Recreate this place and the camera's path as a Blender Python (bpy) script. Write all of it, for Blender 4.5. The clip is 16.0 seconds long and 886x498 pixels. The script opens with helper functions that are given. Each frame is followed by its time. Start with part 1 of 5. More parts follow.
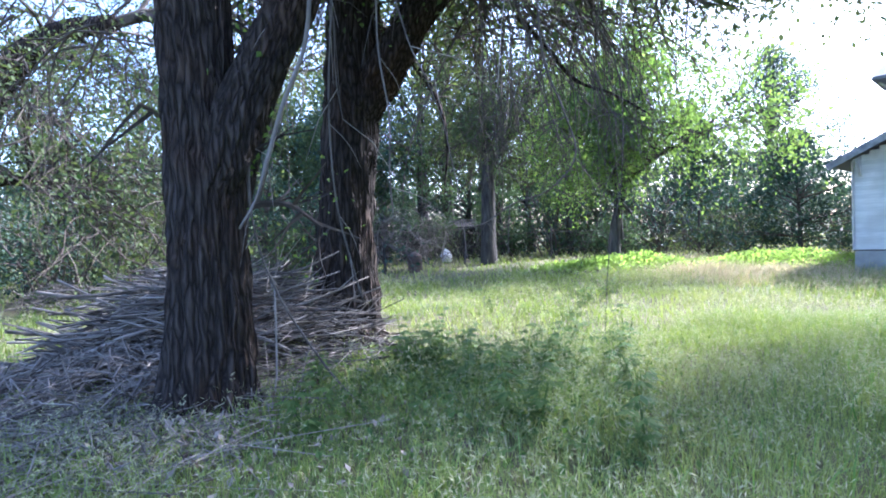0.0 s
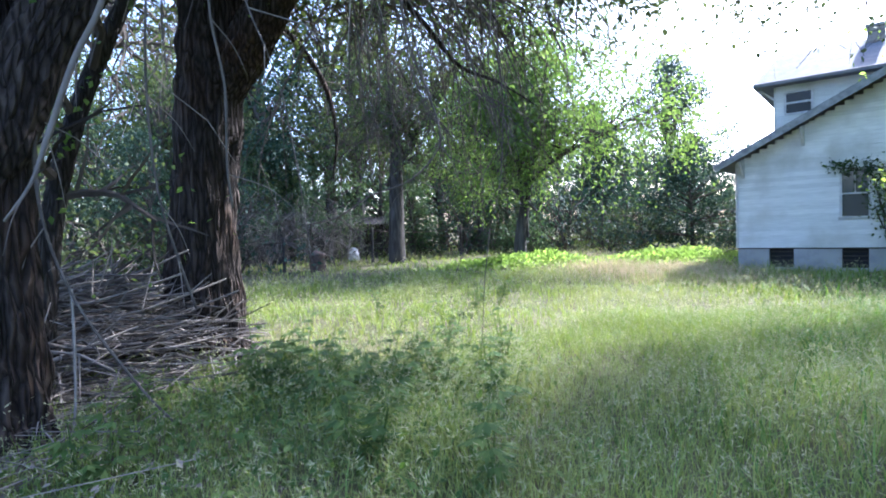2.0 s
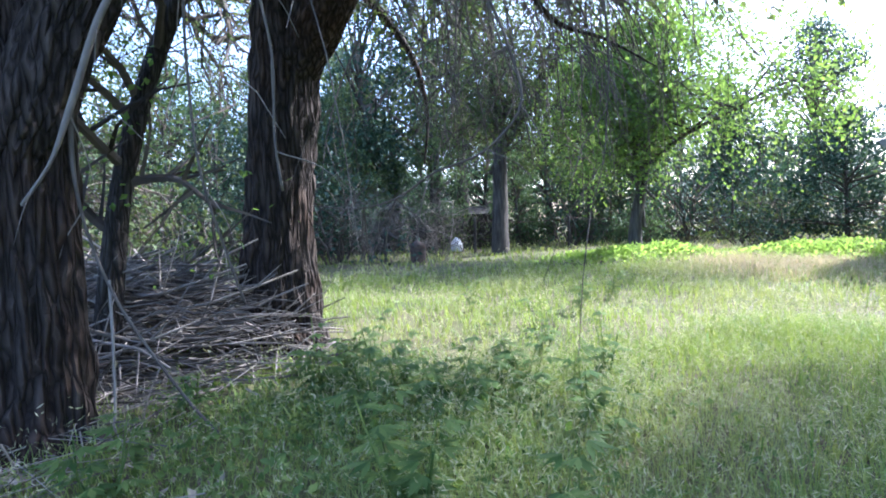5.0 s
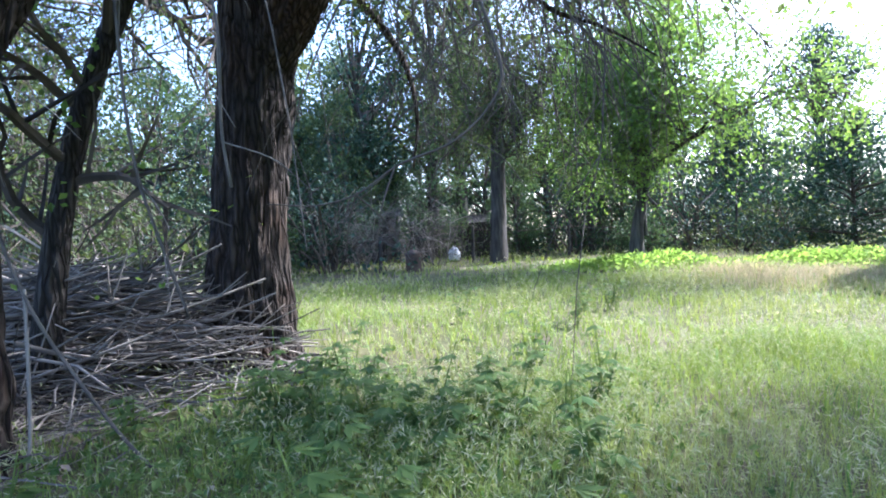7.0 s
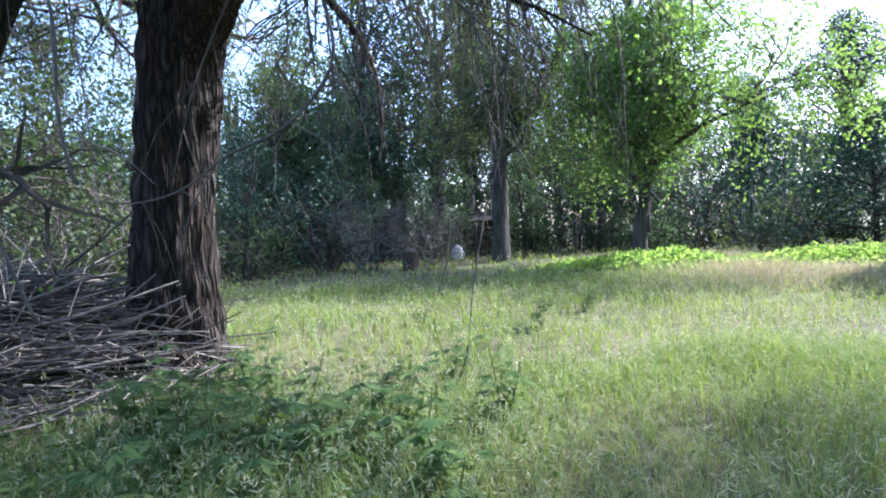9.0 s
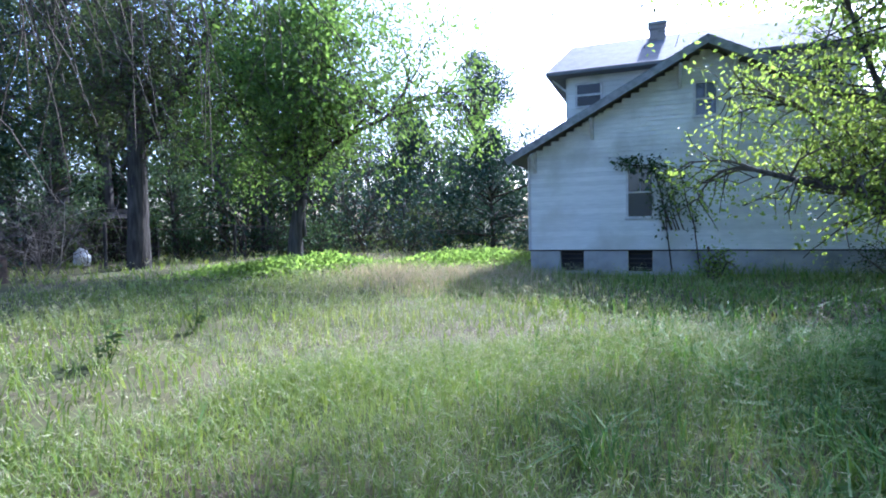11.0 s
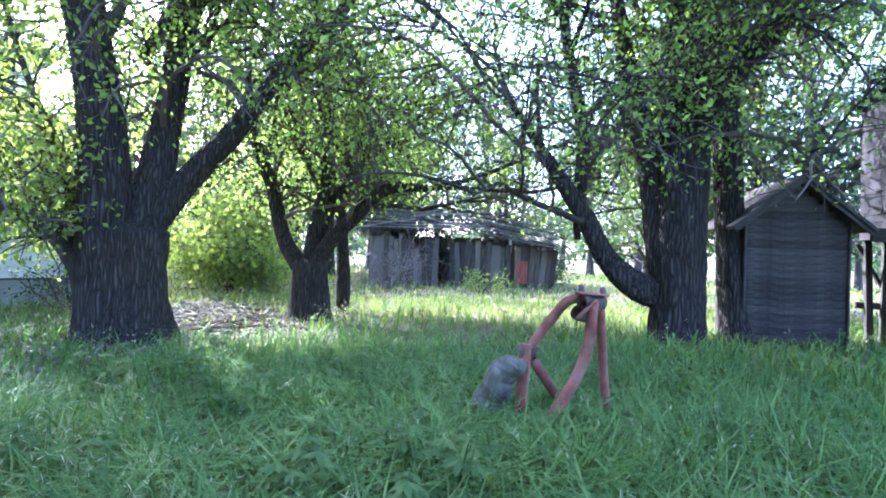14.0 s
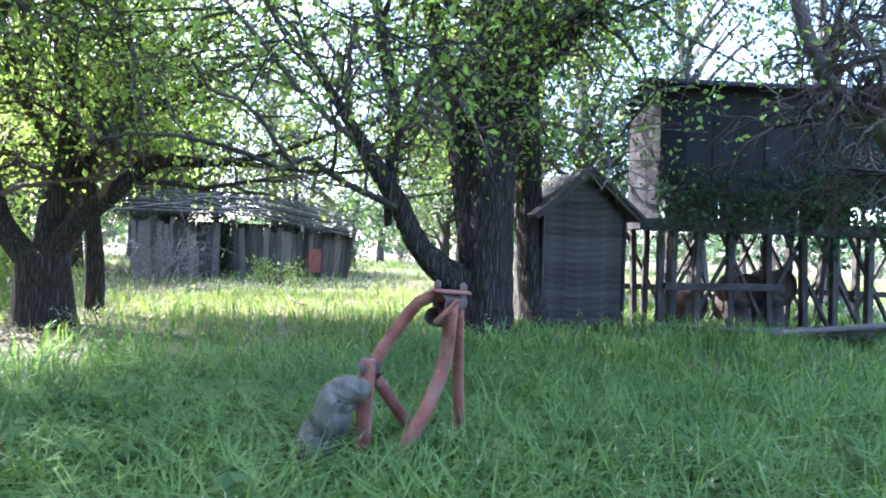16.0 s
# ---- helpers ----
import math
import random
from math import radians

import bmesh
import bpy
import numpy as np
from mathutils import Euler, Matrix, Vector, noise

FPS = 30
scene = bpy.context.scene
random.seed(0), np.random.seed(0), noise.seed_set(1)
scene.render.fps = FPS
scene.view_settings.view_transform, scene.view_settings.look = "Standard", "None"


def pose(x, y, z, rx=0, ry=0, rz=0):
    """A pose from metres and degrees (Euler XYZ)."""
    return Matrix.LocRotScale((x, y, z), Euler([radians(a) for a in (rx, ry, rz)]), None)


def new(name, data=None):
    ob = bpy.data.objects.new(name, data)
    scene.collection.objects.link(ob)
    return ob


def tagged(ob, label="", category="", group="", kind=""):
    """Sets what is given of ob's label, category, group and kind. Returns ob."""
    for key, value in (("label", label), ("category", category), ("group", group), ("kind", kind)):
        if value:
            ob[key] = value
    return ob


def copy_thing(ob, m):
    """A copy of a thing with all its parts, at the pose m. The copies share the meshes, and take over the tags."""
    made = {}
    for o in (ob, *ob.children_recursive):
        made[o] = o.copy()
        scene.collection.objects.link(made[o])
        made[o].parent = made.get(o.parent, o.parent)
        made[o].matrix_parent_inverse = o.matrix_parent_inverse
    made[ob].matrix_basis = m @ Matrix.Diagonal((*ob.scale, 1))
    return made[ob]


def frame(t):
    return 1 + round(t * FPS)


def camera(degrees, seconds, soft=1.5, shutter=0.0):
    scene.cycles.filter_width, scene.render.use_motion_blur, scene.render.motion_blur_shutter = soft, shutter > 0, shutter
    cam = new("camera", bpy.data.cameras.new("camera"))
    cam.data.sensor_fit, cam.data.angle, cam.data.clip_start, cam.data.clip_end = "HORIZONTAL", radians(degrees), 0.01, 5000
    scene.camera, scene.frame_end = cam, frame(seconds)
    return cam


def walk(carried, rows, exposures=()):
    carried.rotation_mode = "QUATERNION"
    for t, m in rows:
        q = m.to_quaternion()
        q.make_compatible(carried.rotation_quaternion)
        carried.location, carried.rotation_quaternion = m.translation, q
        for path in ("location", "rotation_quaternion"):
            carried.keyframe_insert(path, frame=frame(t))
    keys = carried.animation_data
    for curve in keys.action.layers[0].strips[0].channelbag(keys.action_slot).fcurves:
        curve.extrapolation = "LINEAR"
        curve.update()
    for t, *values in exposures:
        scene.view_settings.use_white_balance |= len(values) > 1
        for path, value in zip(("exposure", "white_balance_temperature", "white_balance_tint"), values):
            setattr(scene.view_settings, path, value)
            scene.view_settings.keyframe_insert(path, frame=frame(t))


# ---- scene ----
cam = camera(78.3, 16.0, soft=1.9)
METRES, EYE, TILT, LEAN, TURN = 8.0, 1.5, -1.9, 2.5, 0.0
ROWS = [
    (0.0, 0.0, 0.0, 0.0, 0.0, 0.0, 0.0),
    (0.5, 0.0221, 0.0065, 0.0017, -2.8, 0.17, 0.15),
    (1.0, 0.0459, 0.0131, 0.0055, -3.96, 0.04, 0.23),
    (1.5, 0.0675, 0.0341, 0.0005, -5.33, -0.05, 0.14),
    (2.0, 0.0726, 0.0736, 0.0004, -8.3, -0.19, -0.02),
    (2.5, 0.0594, 0.0879, -0.0004, -9.36, 0.19, -0.26),
    (3.0, 0.0678, 0.0895, -0.0041, -0.6, -0.23, 0.17),
    (3.5, 0.0931, 0.1032, -0.001, 9.09, -0.9, 0.48),
    (4.0, 0.107, 0.1263, -0.0042, 9.46, -1.31, 0.23),
    (4.5, 0.11, 0.1623, -0.0033, 6.51, -1.58, -0.02),
    (5.0, 0.1107, 0.1774, -0.0011, 3.22, -1.19, -0.2),
    (7.5, 0.1491, 0.2563, -0.0063, 3.58, -0.09, -0.25),
    (8.0, 0.1794, 0.2681, -0.0051, 7.27, -0.26, 0.05),
    (10.5, 0.3458, 0.369, -0.0018, -11.22, -0.14, 0.04),
    (11.0, 0.3834, 0.4013, 0.009, -26.02, -0.27, -0.09),
    (11.5, 0.4239, 0.4125, 0.0118, -38.13, 1.27, -0.1),
    (12.0, 0.4747, 0.4175, 0.0126, -48.85, 1.91, 0.04),
    (12.5, 0.5076, 0.4368, 0.0099, -61.44, 2.33, -0.42),
    (13.0, 0.5421, 0.4332, 0.0082, -80.72, 2.54, -0.27),
    (13.5, 0.5902, 0.4256, 0.0121, -92.62, 2.34, 0.2),
    (14.0, 0.614, 0.4344, 0.0119, -98.51, 2.54, 0.18),
    (14.5, 0.6381, 0.4674, 0.0204, -106.08, 2.41, 0.08),
    (15.0, 0.6551, 0.4718, 0.0208, -113.09, 2.21, 0.45),
    (15.5, 0.6855, 0.4566, 0.0174, -117.7, 1.75, 0.84),
    (16.0, 0.7147, 0.4361, 0.0165, -120.69, 0.93, 1.03),
]
walk(cam, [(t, pose(0, 0, EYE, TILT, LEAN, TURN) @ pose(METRES * x, METRES * y, METRES * z, 90 + pitch, roll, yaw)) for t, x, y, z, yaw, pitch, roll in ROWS],
     [(0.0, 2.78, 5120, 23), (1.0, 2.5, 5250, 22), (3.5, 2.72, 5250, 21), (8.0, 2.55, 5280, 18), (10.5, 2.1, 4950, 22), (11.5, 2.05, 4850, 22), (12.2, 2.2, 4850, 23), (13.0, 2.75, 5000, 23), (14.0, 3.65, 5050, 27), (16.0, 3.65, 5450, 24)])

# ---- light ----
SUN_AZ, SUN_EL = 56.0, 41.0          # degrees clockwise from +y, and up
world = bpy.data.worlds.new("sky")
scene.world = world
world.use_nodes = True
wn = world.node_tree
sky = wn.nodes.new("ShaderNodeTexSky")
sky.sky_type = "NISHITA"
sky.sun_disc = False
sky.sun_elevation, sky.sun_rotation = radians(SUN_EL), radians(SUN_AZ)
sky.dust_density, sky.air_density = 2.5, 1.0
wn.links.new(sky.outputs[0], wn.nodes["Background"].inputs[0])
wn.nodes["Background"].inputs[1].default_value = 0.125
sun = new("sun", bpy.data.lights.new("sun", "SUN"))
sun.data.energy, sun.data.angle, sun.data.color = 3.3, radians(0.6), (1.0, 0.94, 0.82)
az, el = radians(SUN_AZ), radians(SUN_EL)
to_sun = Vector((math.sin(az) * math.cos(el), math.cos(az) * math.cos(el), math.sin(el)))
sun.matrix_world = Matrix.Translation((0, 0, 30)) @ to_sun.to_track_quat("Z", "Y").to_matrix().to_4x4()


# ---- materials ----
def mat(name, dark, light, rough=0.8, scale=6.0, bump=0.3, bump_scale=40.0, stretch=(1, 1, 1), island=0.0, obrand=0.0, translucent=0.0, trans_colour=None, metal=0.0, stain=None, stain_scale=1.0, spec=0.3, relief=0.02):
    """A surface with colour varied at two scales, relief, and for leaves light coming through."""
    m = bpy.data.materials.new(name)
    m.use_nodes = True
    nt = m.node_tree
    N, Lk = nt.nodes, nt.links
    b = N["Principled BSDF"]
    b.inputs["Roughness"].default_value, b.inputs["Metallic"].default_value = rough, metal
    b.inputs["Specular IOR Level"].default_value = 0.12 if translucent else spec
    tc = N.new("ShaderNodeTexCoord")
    mp = N.new("ShaderNodeMapping")
    mp.inputs["Scale"].default_value = stretch
    Lk.new(tc.outputs["Object"], mp.inputs[0])
    n1 = N.new("ShaderNodeTexNoise")
    n1.inputs["Scale"].default_value, n1.inputs["Detail"].default_value = scale, 6
    Lk.new(mp.outputs[0], n1.inputs["Vector"])
    ramp = N.new("ShaderNodeValToRGB")
    ramp.color_ramp.elements[0].position, ramp.color_ramp.elements[1].position = 0.3, 0.7
    ramp.color_ramp.elements[0].color, ramp.color_ramp.elements[1].color = (*dark, 1), (*light, 1)
    fac = n1.outputs["Fac"]
    for weight, node, out in ((island, "ShaderNodeNewGeometry", "Random Per Island"), (obrand, "ShaderNodeObjectInfo", "Random")):
        if weight:
            g = N.new(node)
            mx = N.new("ShaderNodeMix")
            mx.inputs[0].default_value = weight
            Lk.new(fac, mx.inputs[2])
            Lk.new(g.outputs[out], mx.inputs[3])
            fac = mx.outputs[0]
    Lk.new(fac, ramp.inputs[0])
    colour = ramp.outputs[0]
    if stain:
        n3 = N.new("ShaderNodeTexNoise")
        n3.inputs["Scale"].default_value, n3.inputs["Detail"].default_value = stain_scale, 5
        Lk.new(tc.outputs["Object"], n3.inputs["Vector"])
        r3 = N.new("ShaderNodeValToRGB")
        r3.color_ramp.elements[0].position, r3.color_ramp.elements[1].position = 0.48, 0.68
        Lk.new(n3.outputs["Fac"], r3.inputs[0])
        mx = N.new("ShaderNodeMix")
        mx.data_type = "RGBA"
        Lk.new(r3.outputs[0], mx.inputs[0])
        Lk.new(colour, mx.inputs[6])
        mx.inputs[7].default_value = (*stain, 1)
        colour = mx.outputs[2]
    Lk.new(colour, b.inputs["Base Color"])
    if bump:
        n2 = N.new("ShaderNodeTexNoise")
        n2.inputs["Scale"].default_value, n2.inputs["Detail"].default_value = bump_scale, 4
        Lk.new(mp.outputs[0], n2.inputs["Vector"])
        bp = N.new("ShaderNodeBump")
        bp.inputs["Strength"].default_value, bp.inputs["Distance"].default_value = bump, relief
        Lk.new(n2.outputs["Fac"], bp.inputs["Height"])
        Lk.new(bp.outputs[0], b.inputs["Normal"])
    if translucent:
        tr = N.new("ShaderNodeBsdfTranslucent")
        hs = N.new("ShaderNodeMix")
        hs.data_type = "RGBA"
        hs.blend_type = "MULTIPLY"
        hs.inputs[0].default_value = 1.0
        Lk.new(colour, hs.inputs[6])
        hs.inputs[7].default_value = (*(trans_colour or (1.6, 1.5, 0.6)), 1)
        Lk.new(hs.outputs[2], tr.inputs[0])
        sh = N.new("ShaderNodeMixShader")
        sh.inputs[0].default_value = translucent
        Lk.new(b.outputs[0], sh.inputs[1])
        Lk.new(tr.outputs[0], sh.inputs[2])
        Lk.new(sh.outputs[0], N["Material Output"].inputs[0])
    return m


M_SOIL = mat("soil", (0.05, 0.06, 0.02), (0.13, 0.12, 0.05), 0.95, 0.8, 0.6, 12, stain=(0.09, 0.07, 0.045), stain_scale=0.5)
M_GRASS = mat("grass", (0.11, 0.175, 0.045), (0.25, 0.32, 0.11), 0.65, 0.35, 0, island=0.3, translucent=0.33, stain=(0.26, 0.29, 0.15), stain_scale=0.22)
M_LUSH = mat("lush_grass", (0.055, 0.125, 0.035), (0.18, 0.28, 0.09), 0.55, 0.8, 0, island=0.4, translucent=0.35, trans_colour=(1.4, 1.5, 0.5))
M_SEED = mat("seed_heads", (0.30, 0.33, 0.18), (0.47, 0.47, 0.30), 0.8, 0.5, 0, island=0.6, translucent=0.3, trans_colour=(1.2, 1.1, 0.8))
M_DRY = mat("dry_grass", (0.30, 0.27, 0.17), (0.48, 0.41, 0.30), 0.8, 0.8, 0, island=0.4, translucent=0.35, trans_colour=(1.2, 1.1, 0.8))


def bark(name, furrow, ridge, warm, pitch=9.0):
    """Deeply furrowed bark: long interlaced ridges, pale crests, dark cracks."""
    m = bpy.data.materials.new(name)
    m.use_nodes = True
    N, Lk = m.node_tree.nodes, m.node_tree.links
    b = N["Principled BSDF"]
    b.inputs["Roughness"].default_value, b.inputs["Specular IOR Level"].default_value = 0.95, 0.15
    tc = N.new("ShaderNodeTexCoord")
    wob = N.new("ShaderNodeTexNoise")
    wob.inputs["Scale"].default_value, wob.inputs["Detail"].default_value = 2.2, 3
    Lk.new(tc.outputs["Object"], wob.inputs["Vector"])
    shift = N.new("ShaderNodeVectorMath")
    shift.operation = "MULTIPLY_ADD"
    shift.inputs[1].default_value = (0.1, 0.1, 0.0)
    Lk.new(wob.outputs["Color"], shift.inputs[0])
    Lk.new(tc.outputs["Object"], shift.inputs[2])
    mp = N.new("ShaderNodeMapping")
    mp.inputs["Scale"].default_value = (1, 1, 0.1)
    Lk.new(shift.outputs[0], mp.inputs[0])
    cell = N.new("ShaderNodeTexVoronoi")
    cell.feature = "DISTANCE_TO_EDGE"
    cell.inputs["Scale"].default_value = pitch
    Lk.new(mp.outputs[0], cell.inputs["Vector"])
    crest = N.new("ShaderNodeValToRGB")
    crest.color_ramp.elements[0].position, crest.color_ramp.elements[1].position = 0.0, 0.34
    Lk.new(cell.outputs["Distance"], crest.inputs[0])
    fine = N.new("ShaderNodeTexNoise")
    fine.inputs["Scale"].default_value, fine.inputs["Detail"].default_value = 30, 6
    mp2 = N.new("ShaderNodeMapping")
    mp2.inputs["Scale"].default_value = (1, 1, 0.35)
    Lk.new(tc.outputs["Object"], mp2.inputs[0])
    Lk.new(mp2.outputs[0], fine.inputs["Vector"])
    height = N.new("ShaderNodeMath")
    height.operation = "MULTIPLY_ADD"
    height.inputs[1].default_value = 0.7
    Lk.new(fine.outputs["Fac"], height.inputs[0])
    Lk.new(crest.outputs[0], height.inputs[2])
    tone = N.new("ShaderNodeValToRGB")
    tone.color_ramp.elements[0].position, tone.color_ramp.elements[1].position = 0.15, 0.95
    tone.color_ramp.elements[0].color, tone.color_ramp.elements[1].color = (*furrow, 1), (*ridge, 1)
    scale = N.new("ShaderNodeMath")
    scale.operation = "DIVIDE"
    scale.inputs[1].default_value = 1.6
    Lk.new(height.outputs[0], scale.inputs[0])
    Lk.new(scale.outputs[0], tone.inputs[0])
    patch = N.new("ShaderNodeTexNoise")
    patch.inputs["Scale"].default_value, patch.inputs["Detail"].default_value = 1.6, 5
    Lk.new(tc.outputs["Object"], patch.inputs["Vector"])
    pr = N.new("ShaderNodeValToRGB")
    pr.color_ramp.elements[0].position, pr.color_ramp.elements[1].position = 0.5, 0.72
    Lk.new(patch.outputs["Fac"], pr.inputs[0])
    mx = N.new("ShaderNodeMix")
    mx.data_type, mx.blend_type = "RGBA", "MULTIPLY"
    mx.inputs[7].default_value = (*warm, 1)
    Lk.new(pr.outputs[0], mx.inputs[0])
    Lk.new(tone.outputs[0], mx.inputs[6])
    Lk.new(mx.outputs[2], b.inputs["Base Color"])
    bp = N.new("ShaderNodeBump")
    bp.inputs["Strength"].default_value, bp.inputs["Distance"].default_value = 1.0, 0.035
    Lk.new(height.outputs[0], bp.inputs["Height"])
    Lk.new(bp.outputs[0], b.inputs["Normal"])
    return m


M_OLDBARK = bark("bark_furrowed", (0.011, 0.009, 0.008), (0.078, 0.064, 0.053), (1.3, 1.0, 0.8), 18.0)
M_GREYBARK = bark("bark_furrowed_grey", (0.018, 0.016, 0.014), (0.088, 0.079, 0.069), (1.15, 1.0, 0.86), 24.0)
M_BARK2 = mat("bark_grey", (0.028, 0.026, 0.024), (0.105, 0.096, 0.085), 0.95, 10, 1.0, 15, (1, 1, 0.16), relief=0.05)
M_DEAD = mat("dead_wood", (0.028, 0.024, 0.02), (0.28, 0.25, 0.215), 0.9, 5, 0.4, 40, island=0.6, obrand=0.3)
M_TWIG = mat("twigs", (0.035, 0.03, 0.026), (0.12, 0.10, 0.08), 0.9, 5, 0, island=0.5)
M_LEAF = mat("leaves_green", (0.10, 0.165, 0.055), (0.20, 0.28, 0.10), 0.6, 0.6, 0, island=0.25, translucent=0.68, trans_colour=(2.1, 2.1, 0.95))
M_MAPLE = mat("leaves_maple", (0.075, 0.135, 0.045), (0.16, 0.24, 0.085), 0.5, 0.6, 0, island=0.4, translucent=0.55, trans_colour=(1.7, 1.7, 0.75))
M_LEAF_Y = mat("leaves_yellow_green", (0.14, 0.21, 0.06), (0.26, 0.34, 0.12), 0.5, 0.8, 0, island=0.35, translucent=0.55, trans_colour=(1.8, 1.7, 0.75))
M_LEAF_D = mat("leaves_dark", (0.033, 0.07, 0.034), (0.075, 0.125, 0.058), 0.55, 0.5, 0, island=0.35, translucent=0.3, trans_colour=(1.4, 1.4, 0.7))
M_LEAF_G = mat("leaves_greyish", (0.05, 0.076, 0.036), (0.11, 0.146, 0.068), 0.6, 0.5, 0, island=0.3, translucent=0.32, trans_colour=(1.5, 1.45, 0.7))
# woods' green dulled and blued, distance haze put into the leaf colour
M_WOODS = mat("wood_foliage", (0.042, 0.078, 0.042), (0.10, 0.15, 0.078), 0.6, 0.25, 0, island=0.35, translucent=0.32, trans_colour=(1.4, 1.4, 0.8))
# stronger blue cast, again haze painted into the leaves
M_FARLEAF = mat("leaves_haze_blue", (0.03, 0.06, 0.042), (0.068, 0.11, 0.075), 0.55, 0.3, 0, island=0.35, translucent=0.14, trans_colour=(1.1, 1.3, 0.9))
M_FRESH = mat("fresh_weed_leaves", (0.06, 0.12, 0.04), (0.13, 0.20, 0.07), 0.85, 1.5, 0, island=0.4, translucent=0.4)
M_WEED = mat("weed_leaves", (0.055, 0.105, 0.03), (0.13, 0.19, 0.06), 0.5, 1.5, 0, island=0.4, translucent=0.35)
M_SIDING = mat("white_siding", (0.60, 0.62, 0.60), (0.78, 0.79, 0.77), 0.55, 3, 0.15, 60, (1, 1, 6), obrand=0.35, stain=(0.50, 0.51, 0.47), stain_scale=0.9)
# roof-edge trim, with the eaves' shade put into its grey
M_FASCIA = mat("shaded_fascia", (0.16, 0.17, 0.18), (0.32, 0.33, 0.34), 0.8, 6, 0.3, 50)
M_TRIM = mat("white_trim", (0.42, 0.43, 0.43), (0.62, 0.62, 0.61), 0.55, 8, 0.2, 60)
M_CONC = mat("foundation_block", (0.28, 0.29, 0.29), (0.45, 0.45, 0.44), 0.9, 3, 0.5, 50, stain=(0.22, 0.23, 0.22), stain_scale=1.5)
M_OLDLOG = mat("old_log", (0.04, 0.037, 0.032), (0.2, 0.185, 0.16), 0.95, 14, 0.9, 30, (1, 1, 0.3), stain=(0.1, 0.11, 0.07), stain_scale=5)
M_ROOF = mat("pale_shingle", (0.10, 0.108, 0.115), (0.17, 0.178, 0.185), 0.85, 4, 0.4, 60, obrand=0.4)
M_BRICK = mat("chimney_brick", (0.16, 0.14, 0.13), (0.3, 0.27, 0.25), 0.9, 5, 0.5, 50, obrand=0.5)
# near-black paint for the shade inside rooms and vents
M_DARK = mat("interior_shade", (0.012, 0.013, 0.015), (0.03, 0.03, 0.032), 0.9, 4, 0.2, 30)
M_GREYWOOD = mat("weathered_board", (0.055, 0.049, 0.042), (0.19, 0.17, 0.145), 0.9, 5, 0.6, 30, (4, 4, 0.5), obrand=0.5)
M_DARKWOOD = mat("dark_weathered_board", (0.026, 0.023, 0.02), (0.085, 0.076, 0.066), 0.9, 5, 0.6, 30, (1, 1, 3), obrand=0.2)
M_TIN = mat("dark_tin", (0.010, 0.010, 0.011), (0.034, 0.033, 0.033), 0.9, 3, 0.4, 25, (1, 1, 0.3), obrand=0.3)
M_RUST = mat("rusty_red_iron", (0.13, 0.045, 0.03), (0.30, 0.12, 0.085), 0.75, 9, 0.5, 45, stain=(0.27, 0.15, 0.11), stain_scale=6)
M_RED = mat("faded_red_board", (0.22, 0.07, 0.05), (0.36, 0.13, 0.09), 0.8, 6, 0.4, 40, (3, 3, 0.5))
M_STONE = mat("pale_stone", (0.20, 0.155, 0.12), (0.46, 0.37, 0.30), 0.85, 8, 0.5, 30)
M_LITTER = mat("leaf_litter", (0.10, 0.075, 0.05), (0.34, 0.29, 0.23), 0.9, 3, 0, island=0.7)
M_BLUE = mat("blue_grey_paint", (0.16, 0.22, 0.30), (0.26, 0.33, 0.42), 0.6, 2, 0.1, 30)
# white of the plastic tarp, and of the painted light in the shed's gap
M_WHITE = mat("white_plastic_and_gap_light", (0.6, 0.6, 0.6), (0.78, 0.78, 0.77), 0.5, 4, 0.1, 30)
M_IRON = mat("dark_iron", (0.05, 0.04, 0.035), (0.13, 0.09, 0.07), 0.8, 8, 0.5, 40)
M_GLASS = bpy.data.materials.new("window_glass")
M_GLASS.use_nodes = True
_b = M_GLASS.node_tree.nodes["Principled BSDF"]
_b.inputs["Base Color"].default_value, _b.inputs["Roughness"].default_value = (0.05, 0.06, 0.07, 1), 0.08


# ---- building blocks ----
rng = np.random.default_rng(7)


def ground_z(x, y):
    """Height of the ground: almost level, a shallow dip before the house, a low swell by the outbuildings."""
    return (-0.2 * np.exp(-((x - 11) ** 2 + (y - 12.5) ** 2) / 45.0) + 0.14 * np.exp(-((x - 9) ** 2 + (y + 0.5) ** 2) / 22.0)
            + 0.03 * np.sin(0.9 * x + 1.3) * np.sin(0.8 * y) + 0.02 * np.sin(2.1 * x) * np.sin(1.7 * y + 0.5))


class Acc:
    """Gathers vertices and four-cornered faces for one mesh."""

    def __init__(self):
        self.v, self.f, self.n = [], [], 0

    def add(self, v, f):
        self.v.append(np.asarray(v, float))
        self.f.append(np.asarray(f, np.int64) + self.n)
        self.n += len(v)

    def mesh(self, name, material, smooth=False):
        me = bpy.data.meshes.new(name)
        v = np.concatenate(self.v) if self.v else np.zeros((0, 3))
        f = np.concatenate(self.f) if self.f else np.zeros((0, 4), np.int64)
        me.vertices.add(len(v))
        me.vertices.foreach_set("co", v.ravel())
        me.loops.add(f.size)
        me.loops.foreach_set("vertex_index", f.ravel().astype(np.int32))
        me.polygons.add(len(f))
        me.polygons.foreach_set("loop_start", np.arange(0, f.size, f.shape[1], dtype=np.int32))
        me.polygons.foreach_set("use_smooth", np.full(len(f), smooth))
        me.materials.append(material)
        me.update(calc_edges=True)
        me.validate()
        return me


